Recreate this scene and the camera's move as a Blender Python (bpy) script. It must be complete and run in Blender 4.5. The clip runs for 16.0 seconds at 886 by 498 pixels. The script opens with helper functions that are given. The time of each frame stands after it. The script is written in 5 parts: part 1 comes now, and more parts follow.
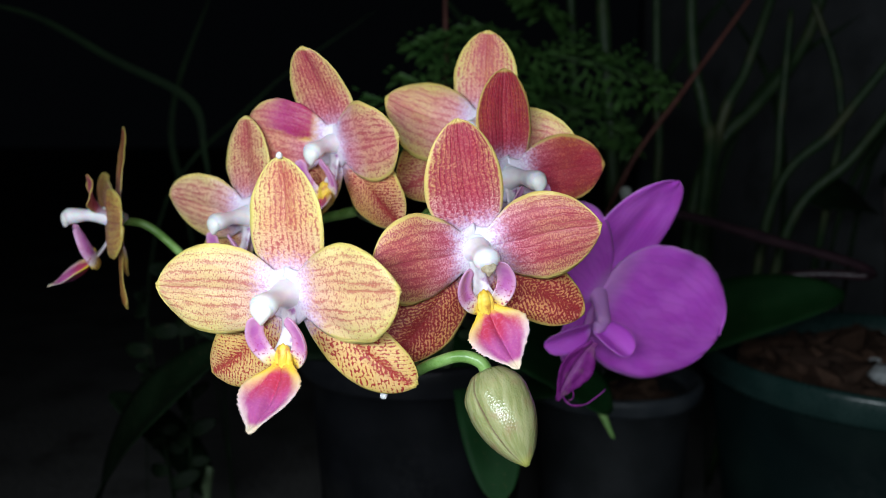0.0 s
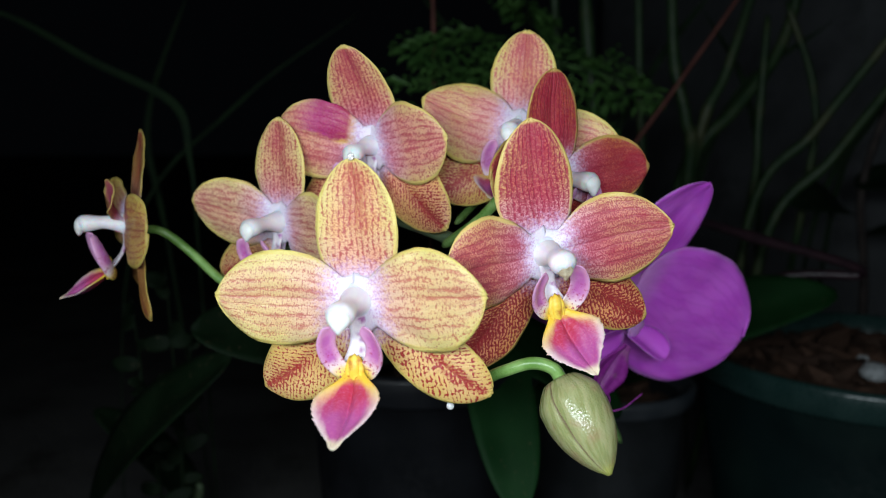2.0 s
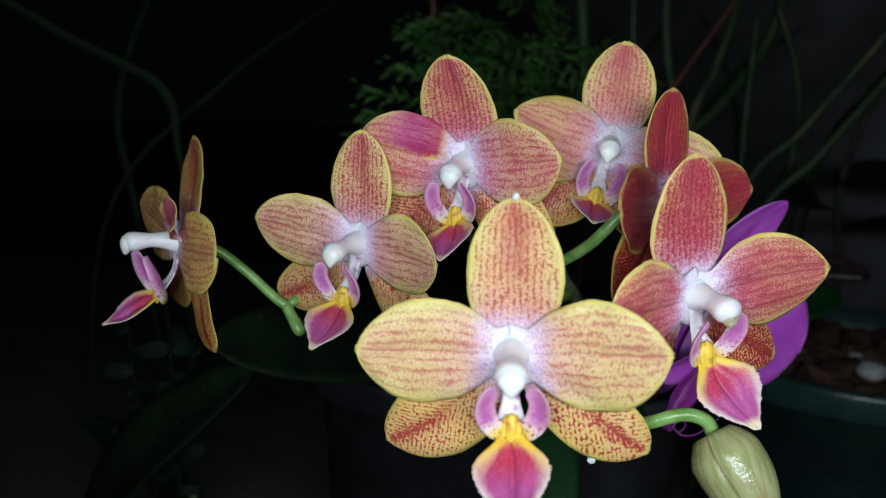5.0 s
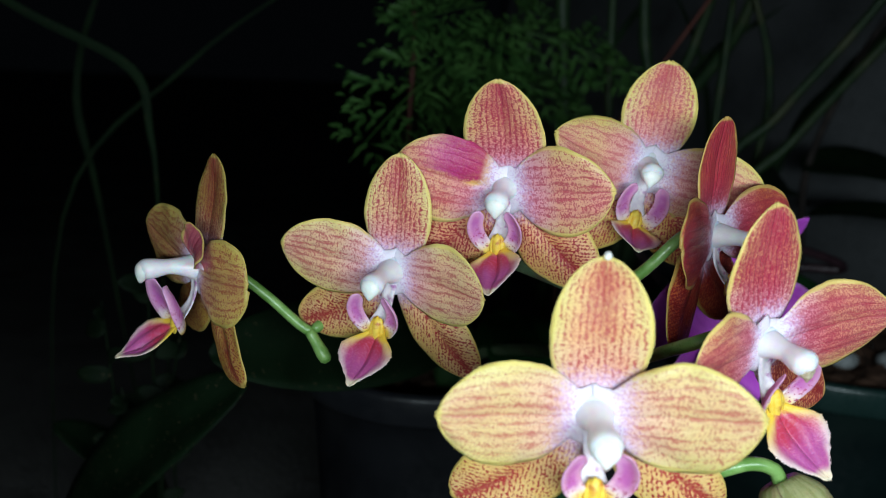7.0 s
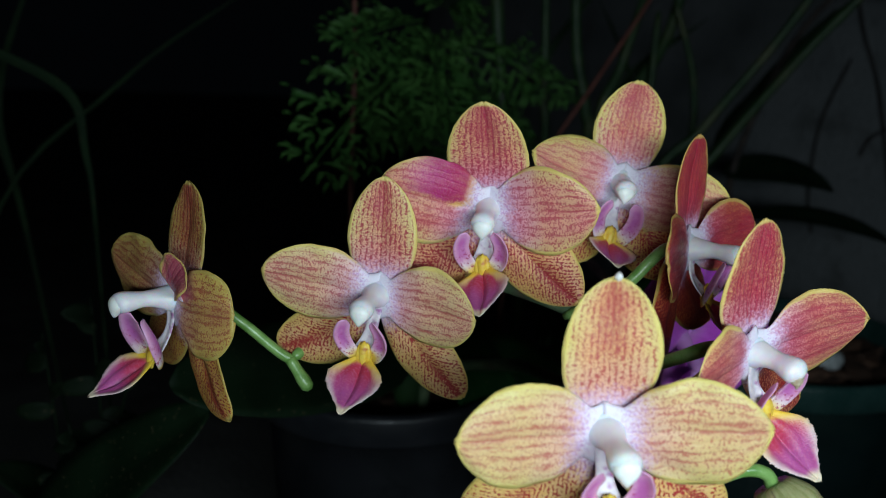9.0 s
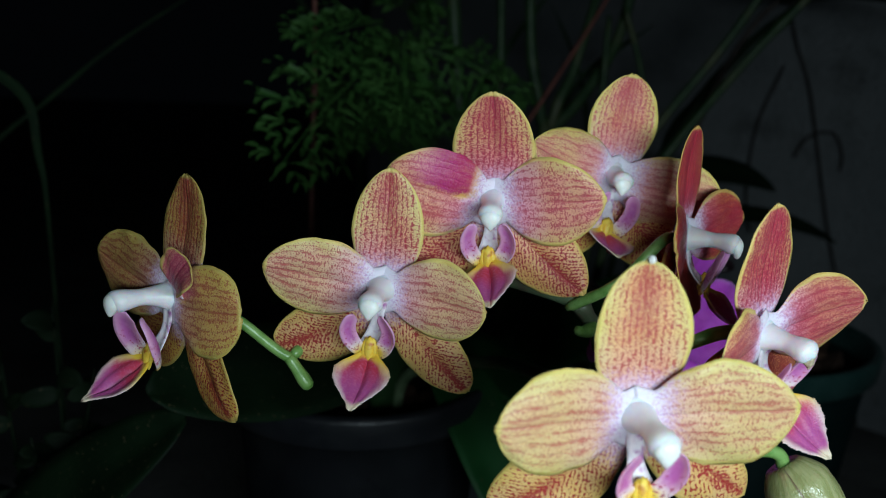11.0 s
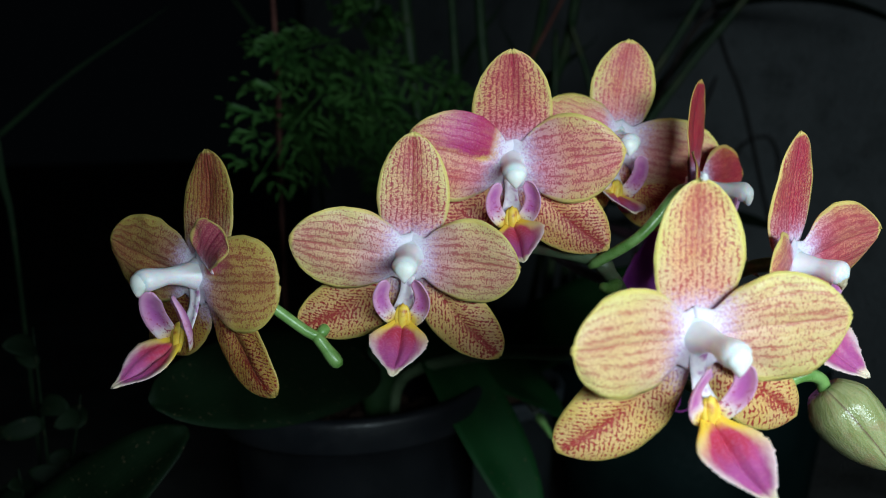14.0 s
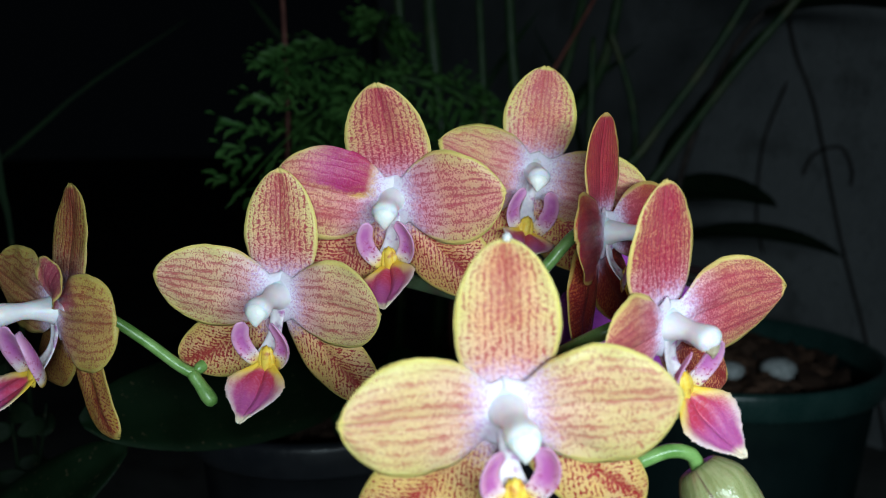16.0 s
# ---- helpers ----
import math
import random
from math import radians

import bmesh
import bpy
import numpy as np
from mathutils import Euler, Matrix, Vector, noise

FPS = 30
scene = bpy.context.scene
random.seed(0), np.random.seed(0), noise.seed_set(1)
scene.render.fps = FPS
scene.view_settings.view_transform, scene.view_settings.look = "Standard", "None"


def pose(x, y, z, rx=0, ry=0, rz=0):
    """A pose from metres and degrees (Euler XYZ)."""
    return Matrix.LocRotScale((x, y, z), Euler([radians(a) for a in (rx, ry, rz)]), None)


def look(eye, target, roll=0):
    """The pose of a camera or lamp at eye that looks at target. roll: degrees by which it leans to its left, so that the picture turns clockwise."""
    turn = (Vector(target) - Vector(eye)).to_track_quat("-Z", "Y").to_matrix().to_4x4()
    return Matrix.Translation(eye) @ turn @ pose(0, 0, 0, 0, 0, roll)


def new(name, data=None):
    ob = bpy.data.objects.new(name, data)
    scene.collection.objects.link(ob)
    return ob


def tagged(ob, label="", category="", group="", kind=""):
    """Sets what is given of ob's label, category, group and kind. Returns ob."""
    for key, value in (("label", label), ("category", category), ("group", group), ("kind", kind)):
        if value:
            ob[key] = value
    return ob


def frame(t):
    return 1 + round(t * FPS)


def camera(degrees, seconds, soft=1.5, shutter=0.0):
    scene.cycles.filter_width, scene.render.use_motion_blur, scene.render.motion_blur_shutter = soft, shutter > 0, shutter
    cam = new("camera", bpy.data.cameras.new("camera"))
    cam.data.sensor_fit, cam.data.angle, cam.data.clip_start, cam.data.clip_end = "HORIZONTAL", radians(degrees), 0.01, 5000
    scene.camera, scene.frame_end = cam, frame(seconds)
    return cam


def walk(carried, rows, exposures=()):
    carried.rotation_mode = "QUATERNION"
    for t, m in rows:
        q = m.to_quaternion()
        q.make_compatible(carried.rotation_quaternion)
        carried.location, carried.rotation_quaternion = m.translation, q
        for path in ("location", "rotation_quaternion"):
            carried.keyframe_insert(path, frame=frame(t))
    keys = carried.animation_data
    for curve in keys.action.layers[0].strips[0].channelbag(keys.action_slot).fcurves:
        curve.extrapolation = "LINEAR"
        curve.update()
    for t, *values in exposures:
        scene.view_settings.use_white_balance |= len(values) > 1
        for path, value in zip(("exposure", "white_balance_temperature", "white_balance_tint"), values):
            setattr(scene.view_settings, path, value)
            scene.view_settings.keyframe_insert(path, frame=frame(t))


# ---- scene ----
cam = camera(60.3, 16.0, soft=1.0)
METRES, EYE, TILT, LEAN, TURN = 0.26, 0.32, -8.0, 0.0, 0.0
ROWS = [
    (0.0, 0.0, 0.0, 0.0, 0.0, 0.0, -0.0),
    (0.5, -0.0376, 0.0002, 0.0021, -0.92, 0.4, 0.18),
    (1.0, -0.0651, 0.0062, -0.0009, -1.95, 0.65, 0.28),
    (1.5, -0.0873, 0.0148, -0.0019, -2.75, 0.66, 0.51),
    (2.0, -0.1107, 0.0285, -0.0011, -3.84, 0.44, 0.72),
    (2.5, -0.132, 0.0437, -0.0021, -5.26, 0.08, 0.68),
    (3.0, -0.1627, 0.0541, 0.0053, -6.42, 0.07, 0.55),
    (3.5, -0.1821, 0.0722, 0.0107, -7.58, -0.61, 0.49),
    (4.0, -0.2155, 0.0889, 0.03, -8.72, -0.94, 0.42),
    (4.5, -0.2545, 0.1009, 0.0472, -9.15, -1.14, 0.36),
    (7.0, -0.3894, 0.1765, 0.1319, -14.06, -4.79, -0.27),
    (7.5, -0.3979, 0.1816, 0.1524, -16.89, -3.77, 1.02),
    (8.0, -0.4297, 0.1808, 0.1488, -18.67, -4.03, 0.91),
    (8.5, -0.4443, 0.1881, 0.1449, -19.34, -4.03, 0.97),
    (11.0, -0.518, 0.2311, 0.1294, -25.07, -3.58, 1.63),
    (11.5, -0.5468, 0.2399, 0.1129, -26.02, -2.96, 2.09),
    (12.0, -0.5662, 0.2492, 0.0935, -26.7, -2.45, 2.91),
    (12.5, -0.5803, 0.2654, 0.0741, -27.94, -2.03, 3.7),
    (13.0, -0.5815, 0.2732, 0.0598, -28.74, -1.9, 4.46),
    (13.5, -0.5884, 0.2721, 0.0476, -29.0, -0.91, 5.01),
    (14.0, -0.6032, 0.2724, 0.0545, -29.8, -0.69, 5.55),
    (14.5, -0.5831, 0.2593, 0.0554, -29.0, -0.84, 5.76),
    (15.0, -0.5349, 0.2391, 0.0648, -27.28, -0.49, 5.47),
    (15.5, -0.472, 0.2195, 0.0722, -24.76, -0.38, 4.74),
    (16.0, -0.3834, 0.2105, 0.0798, -22.62, -0.28, 3.95),
]
walk(cam, [(t, pose(0, 0, EYE, TILT, LEAN, TURN) @ pose(METRES * x, METRES * y, METRES * z, 90 + pitch, roll, yaw)) for t, x, y, z, yaw, pitch, roll in ROWS],
     exposures=[(0.0, 0.1, 6350, 12), (2.0, -0.05, 6350, 10), (4.5, -0.22, 6300, 8), (7.0, 0.05, 6150, 3), (7.9, 0.04, 6050, 2), (8.5, -0.3, 6050, 2), (11.0, -0.3, 6000, 0), (12.5, -0.13, 6000, -1), (13.5, -0.02, 6000, -1), (14.5, -0.2, 6000, -1), (15.0, -0.3, 6000, -1), (15.5, -0.22, 5950, -1), (16.0, 0.0, 5950, 0)])

cam.data.dof.use_dof, cam.data.dof.focus_distance, cam.data.dof.aperture_fstop = True, 0.192, 13.5

# ---- world and light: night, one phone torch by the camera ----
world = bpy.data.worlds.new("night")
scene.world = world
world.use_nodes = True
world.node_tree.nodes["Background"].inputs[0].default_value = (0.5, 0.62, 0.8, 1)
world.node_tree.nodes["Background"].inputs[1].default_value = 0.0016

torch = bpy.data.lights.new("torch", "AREA")
torch.shape, torch.size, torch.size_y, torch.energy = "RECTANGLE", 0.24, 0.03, 0.60
torch.color = (0.85, 0.95, 1.0)
torch.spread = radians(130)
new("torch", torch).matrix_world = look((-0.072, -0.055, 0.348), (-0.01, 0.24, 0.28))


# ---- node helpers ----
class Nodes:
    """Short calls for building one material."""

    def __init__(self, name):
        self.mat = bpy.data.materials.new(name)
        self.mat.use_nodes = True
        self.tree = self.mat.node_tree
        self.bsdf = self.tree.nodes["Principled BSDF"]

    def put(self, socket, value):
        if isinstance(value, bpy.types.NodeSocket):
            self.tree.links.new(value, socket)
        elif isinstance(value, (tuple, list)) and len(value) == 3 and socket.type == "RGBA":
            socket.default_value = (*value, 1)
        else:
            socket.default_value = value

    def math(self, op, a, b=0.0, c=0.0):
        n = self.tree.nodes.new("ShaderNodeMath")
        n.operation = op
        for s, v in zip(n.inputs, (a, b, c)):
            self.put(s, v)
        return n.outputs[0]

    def vec(self, x, y, z=0.0):
        n = self.tree.nodes.new("ShaderNodeCombineXYZ")
        for s, v in zip(n.inputs, (x, y, z)):
            self.put(s, v)
        return n.outputs[0]

    def split(self, v):
        n = self.tree.nodes.new("ShaderNodeSeparateXYZ")
        self.put(n.inputs[0], v)
        return n.outputs

    def uv(self, name):
        n = self.tree.nodes.new("ShaderNodeUVMap")
        n.uv_map = name
        return n.outputs[0]

    def coord(self, kind="Object"):
        return self.tree.nodes.new("ShaderNodeTexCoord").outputs[kind]

    def seed(self):
        return self.math("MULTIPLY", self.tree.nodes.new("ShaderNodeObjectInfo").outputs["Random"], 57.0)

    def island(self):
        return self.tree.nodes.new("ShaderNodeNewGeometry").outputs["Random Per Island"]

    def noise(self, v, scale, detail=2.0, rough=0.5, dist=0.0):
        n = self.tree.nodes.new("ShaderNodeTexNoise")
        for k, x in (("Vector", v), ("Scale", scale), ("Detail", detail), ("Roughness", rough), ("Distortion", dist)):
            self.put(n.inputs[k], x)
        return n.outputs[0]

    def cells(self, v, scale, feature="F1"):
        n = self.tree.nodes.new("ShaderNodeTexVoronoi")
        n.feature = feature
        self.put(n.inputs["Vector"], v)
        self.put(n.inputs["Scale"], scale)
        return n.outputs[0]

    def ramp(self, x, lo, hi, a=0.0, b=1.0):
        n = self.tree.nodes.new("ShaderNodeMapRange")
        n.interpolation_type = "SMOOTHSTEP"
        for s, v in zip(n.inputs, (x, lo, hi, a, b)):
            self.put(s, v)
        return n.outputs[0]

    def mix(self, f, a, b):
        n = self.tree.nodes.new("ShaderNodeMix")
        n.data_type = "RGBA"
        self.put(n.inputs[0], f)
        self.put(n.inputs[6], a)
        self.put(n.inputs[7], b)
        return n.outputs[2]

    def bump(self, h, strength, dist):
        n = self.tree.nodes.new("ShaderNodeBump")
        self.put(n.inputs["Height"], h)
        n.inputs["Strength"].default_value, n.inputs["Distance"].default_value = strength, dist
        self.tree.links.new(n.outputs[0], self.bsdf.inputs["Normal"])

    def out(self, colour, rough=0.5, metal=0.0, spec=0.5, sss=0.0):
        self.put(self.bsdf.inputs["Base Color"], colour)
        self.put(self.bsdf.inputs["Roughness"], rough)
        self.put(self.bsdf.inputs["Metallic"], metal)
        self.put(self.bsdf.inputs["Specular IOR Level"], spec)
        if sss:
            self.bsdf.inputs["Subsurface Weight"].default_value = sss
            self.bsdf.inputs["Subsurface Radius"].default_value = (0.0025, 0.0012, 0.0008)
            self.bsdf.inputs["Subsurface Scale"].default_value = 1.0
        return self.mat


def tepal_material(name, ground, flush, red, kind, cover=1.0, patch=None, lilac=0.3, net=0.03):
    """Yellow petal with a red net dashed along its fanning veins. kind: petal, dorsal or lateral; net: how far the red spreads;
    patch: a magenta blotch on the upper half."""
    g = Nodes(name)
    wv = g.split(g.uv("shape"))
    w = g.math("MULTIPLY_ADD", wv[0], 2.0, -1.0)
    v = wv[1]
    mm = g.split(g.uv("size"))
    seed = g.seed()
    aw = g.math("ABSOLUTE", w)
    flat = g.vec(mm[0], mm[1], seed)
    wob = g.noise(g.vec(mm[0], g.math("MULTIPLY", mm[1], 0.6), seed), 0.22, 2)
    big = g.noise(flat, 0.12, 2)
    fine = g.noise(flat, 1.4, 2)
    streak = g.noise(g.vec(mm[0], g.math("MULTIPLY", mm[1], 0.25), seed), 0.9, 3, 0.6)
    # a line of equal u is a vein: it fans from the claw and runs out at the margin
    u = g.math("MULTIPLY", g.math("SIGN", w), g.math("SQRT", g.math("MULTIPLY", g.math("ABSOLUTE", g.math("MULTIPLY", w, mm[0])), 11.0)))
    u = g.math("MULTIPLY_ADD", g.math("SUBTRACT", wob, 0.5), 2.3, u)
    u = g.math("MULTIPLY_ADD", g.math("SUBTRACT", g.noise(flat, 0.9, 2), 0.5), 0.7, u)
    mid = g.math("MULTIPLY", g.ramp(g.math("MULTIPLY_ADD", g.math("SUBTRACT", streak, 0.5), 0.4, aw), 0.04, 0.55 if kind == "dorsal" else 0.38, 1.0, 0.0), g.ramp(v, 0.34, 0.8, 0.0, {"petal": 0.3, "dorsal": 1.0, "lateral": 0.95}[kind]))
    hem = g.ramp(g.math("MULTIPLY_ADD", g.math("SUBTRACT", wob, 0.5), 0.3, aw), 0.45, 0.95, 0.0, 1.0)
    low = g.math("MULTIPLY_ADD", mid, -0.16, 0.075 - net)
    low = g.math("MULTIPLY_ADD", g.math("SUBTRACT", big, 0.5), -0.16, low)
    low = g.math("MULTIPLY_ADD", hem, 0.04, low)

    def strung(x, y, gap, pull, fx, fy, soft, turn=0.0, sway=1.2):
        """Dashes strung along lines of equal x, gap mm apart; fy: how short they are; sway: how broken the lines."""
        line = g.math("ABSOLUTE", g.math("SINE", g.math("MULTIPLY_ADD", x, math.pi / gap, turn)))
        n = g.noise(g.vec(g.math("MULTIPLY", x, fx), g.math("MULTIPLY", y, fy), g.math("ADD", seed, turn)), 1.0, 1.0, 0.4)
        score = g.math("MULTIPLY_ADD", g.math("SUBTRACT", 0.32, line), pull, g.math("MULTIPLY_ADD", n, sway, -0.5 * sway))
        return line, g.ramp(g.math("SUBTRACT", score, low), -soft, soft)

    if kind == "petal":
        # long soft veins, with short dashes set across them in between
        wave, vein = strung(u, mm[1], 2.1, 0.36, 0.8, 0.28, 0.12, 0.0, 1.4)
        cross = strung(u, mm[1], 2.1, 0.15, 2.1, 3.0, 0.05, 0.0, 1.5)[1]
        vein = g.math("MULTIPLY", vein, g.math("MULTIPLY", g.ramp(g.noise(flat, 3.0, 2), 0.36, 0.58, 0.20, 0.80), g.ramp(hem, 0.2, 1.0, 1.0, 0.35)))
        mark = g.math("MAXIMUM", vein, g.math("MULTIPLY", cross, 0.74))
    elif kind == "dorsal":
        wave, first = strung(u, mm[1], 1.5, 0.30, 1.5, 1.6, 0.06)
        second = strung(u, mm[1], 1.5, 0.10, 2.0, 2.6, 0.05, 0.5)[1]
        mark = g.math("MAXIMUM", g.math("MULTIPLY", first, 0.9), g.math("MULTIPLY", second, 0.62))
    else:
        # on the lateral sepals the dashes stand like a feather's barbs on the midrib
        ax = g.math("ABSOLUTE", g.math("MULTIPLY_ADD", g.math("SUBTRACT", fine, 0.5), 0.3, mm[0]))
        barb = g.math("MULTIPLY_ADD", mm[1], -0.62, g.math("MULTIPLY", ax, 0.78))
        run = g.math("MULTIPLY_ADD", mm[1], 0.78, g.math("MULTIPLY", ax, 0.62))
        wave, first = strung(g.math("MULTIPLY_ADD", g.math("SUBTRACT", wob, 0.5), 2.0, barb), run, 0.90, 0.26, 1.8, 1.5, 0.04)
        mark = g.math("MULTIPLY", first, 0.95)
    rib = g.math("MULTIPLY", g.ramp(g.math("ABSOLUTE", g.math("MULTIPLY_ADD", g.math("SUBTRACT", wob, 0.5), 0.1, w)), 0.012, 0.05, 0.8, 0.0), g.ramp(v, 0.38, 0.75))
    mark = g.math("MAXIMUM", mark, g.math("MULTIPLY", rib, g.ramp(fine, 0.3, 0.5, 0.4, 1.0)))
    mark = g.math("MAXIMUM", mark, g.math("MULTIPLY", mid, g.ramp(streak, 0.40, 0.58, 0.15, 0.95)))
    edge = g.math("MAXIMUM", g.ramp(g.math("MULTIPLY_ADD", g.math("SUBTRACT", wob, 0.5), 0.12, aw), 0.88, 0.95), g.ramp(v, 0.955, 0.985))
    core = g.ramp(g.math("MULTIPLY_ADD", g.math("SUBTRACT", fine, 0.5), 0.22, g.math("MULTIPLY_ADD", g.math("SUBTRACT", streak, 0.5), 0.12, v)), 0.13, 0.33, 1.0, 0.0)
    mark = g.math("MULTIPLY", g.math("MULTIPLY", mark, cover), g.ramp(edge, 0.0, 1.0, 1.0, 0.12))
    tint = g.math("MULTIPLY", g.ramp(big, 0.3, 0.7, 0.50 if kind != "lateral" else 0.1, 0.88 if kind != "lateral" else 0.5), g.math("MULTIPLY", g.ramp(edge, 0.0, 1.0, 1.0, 0.0), g.ramp(hem, 0.0, 1.0, 1.0, 0.55)))
    base = g.mix(tint, ground, flush)
    base = g.mix(g.math("MULTIPLY", hem, 0.45), base, (0.94 * ground[0], 1.08 * ground[1], 0.8 * ground[2]))
    near = g.math("MULTIPLY", g.ramp(v, 0.12, 0.2), g.ramp(g.math("MULTIPLY_ADD", g.math("SUBTRACT", big, 0.5), 0.3, v), 0.28, 0.56, 1.0, 0.0))
    base = g.mix(g.math("MULTIPLY", near, lilac if kind != "lateral" else 0.0), base, (0.70, 0.30, 0.56))
    col = g.mix(mark, base, red)
    k = ground[0] / 0.70
    col = g.mix(g.math("MULTIPLY", edge, 0.68), col, (0.71 * k, 0.55 * k, 0.13 * k))
    if patch:
        w0, v0, v1 = patch
        line = g.math("MULTIPLY_ADD", g.math("SUBTRACT", wob, 0.5), 0.5, w)
        inside = g.math("MULTIPLY", g.ramp(g.math("MULTIPLY_ADD", g.math("SUBTRACT", fine, 0.5), 0.3, line), w0, w0 + 0.16), g.math("MULTIPLY", g.ramp(v, v0, v0 + 0.1), g.ramp(v, v1 - 0.15, v1 + 0.25, 1.0, 0.0)))
        rimp = g.math("MULTIPLY", g.ramp(line, w0 - 0.16, w0), g.math("MULTIPLY", g.ramp(v, v0 - 0.06, v0 + 0.03), g.ramp(v, v0 + 0.1, v0 + 0.25, 1.0, 0.0)))
        core = g.math("MULTIPLY", core, g.math("SUBTRACT", 1.0, inside))
        col = g.mix(g.math("MULTIPLY", rimp, 0.8), col, (0.8, 0.5, 0.06))
        blot = g.mix(g.ramp(g.math("MULTIPLY_ADD", g.math("SUBTRACT", fine, 0.5), 0.5, v), 0.3, 0.75), (0.40, 0.010, 0.11), (0.50, 0.045, 0.24))
        col = g.mix(g.math("MULTIPLY", inside, g.ramp(streak, 0.3, 0.6, 0.85, 0.98)), col, blot)
    dots = g.math("MULTIPLY", g.ramp(g.noise(flat, 2.3, 1), 0.50, 0.60), g.ramp(v, 0.04, 0.18))
    pale = g.mix(g.ramp(v, 0.10, 0.26, 0.0, 0.6), (0.78, 0.71, 0.82), (0.72, 0.46, 0.72))
    pale = g.mix(g.math("MULTIPLY", dots, 0.62), pale, (0.50, 0.20, 0.50))
    spark = g.noise(flat, 4.5, 1.0, 0.6)
    col = g.mix(g.ramp(spark, 0.45, 0.75, 0.0, 0.14), col, (0.85, 0.68, 0.5))
    col = g.mix(g.ramp(spark, 0.28, 0.5, 0.16, 0.0), col, red)
    col = g.mix(core, col, pale)
    grain = g.cells(flat, 3.2)
    groove = g.ramp(aw, 0.0, 0.09)
    h = g.math("ADD", g.math("MULTIPLY", grain, 0.3), g.math("ADD", g.math("MULTIPLY", g.math("MULTIPLY", g.ramp(wave, 0.0, 0.6), 0.4), g.ramp(v, 0.2, 0.4)), g.math("MULTIPLY", groove, 0.6)))
    g.bump(h, 0.4, 0.0004)
    return g.out(col, g.ramp(streak, 0.3, 0.7, 0.38, 0.52), spec=0.35, sss=0.12)


def plain_material(name, a, b, scale=300.0, rough=0.5, spec=0.4, bump=0.0, sss=0.0, c=None):
    """Two tones mottled at one scale, fine grain at another."""
    g = Nodes(name)
    p = g.coord()
    n1 = g.noise(p, scale, 3)
    n2 = g.noise(p, scale * 7, 2)
    col = g.mix(g.ramp(n1, 0.35, 0.65), a, b)
    if c:
        col = g.mix(g.ramp(g.noise(p, scale * 0.37, 4), 0.52, 0.7), col, c)
    if bump:
        g.bump(g.math("ADD", n1, g.math("MULTIPLY", n2, 0.5)), 0.6, bump)
    return g.out(col, g.ramp(n2, 0.3, 0.7, rough - 0.06, rough + 0.06), spec=spec, sss=sss)


def lip_material():
    """Yellow neck, crimson middle, violet towards the tip, pale margin and cream tip."""
    g = Nodes("lip_skin")
    wv = g.split(g.uv("shape"))
    w = g.math("ABSOLUTE", g.math("MULTIPLY_ADD", wv[0], 2.0, -1.0))
    v = wv[1]
    mm = g.split(g.uv("size"))
    seed = g.seed()
    n = g.noise(g.vec(mm[0], g.math("MULTIPLY", mm[1], 0.4), seed), 0.5, 3)
    f = g.noise(g.vec(mm[0], mm[1], seed), 1.6, 2)
    jit = g.math("SUBTRACT", n, 0.5)
    col = g.mix(g.ramp(g.math("MULTIPLY_ADD", jit, 0.3, v), 0.28, 0.68), (0.52, 0.04, 0.085), (0.47, 0.09, 0.31))
    col = g.mix(g.ramp(f, 0.42, 0.75, 0.0, 0.35), col, (0.62, 0.20, 0.36))
    cream = g.mix(g.ramp(v, 0.25, 0.6), (0.82, 0.56, 0.20), (0.82, 0.60, 0.60))
    edge = g.ramp(g.math("MULTIPLY_ADD", jit, 0.45, w), g.ramp(v, 0.1, 0.5, 0.30, 0.62), g.ramp(v, 0.1, 0.5, 0.85, 1.02))
    col = g.mix(edge, col, cream)
    fork = g.math("MULTIPLY_ADD", w, -0.16, g.math("MULTIPLY_ADD", jit, 0.12, v))
    col = g.mix(g.ramp(fork, 0.02, 0.17, 1.0, 0.0), col, (0.86, 0.56, 0.05))
    col = g.mix(g.ramp(g.math("MULTIPLY_ADD", jit, 0.12, v), 0.84, 0.94), col, (0.86, 0.70, 0.52))
    red = g.math("MULTIPLY", g.ramp(f, 0.54, 0.60), g.math("MULTIPLY", g.ramp(v, 0.06, 0.2, 0.85, 0.0), g.ramp(w, 0.4, 0.8, 1.0, 0.0)))
    col = g.mix(red, col, (0.45, 0.06, 0.01))
    g.bump(g.math("ADD", n, g.math("MULTIPLY", g.cells(g.vec(mm[0], mm[1], seed), 2.4), 0.4)), 0.4, 0.0004)
    return g.out(col, g.ramp(n, 0.3, 0.7, 0.36, 0.5), spec=0.35, sss=0.1)


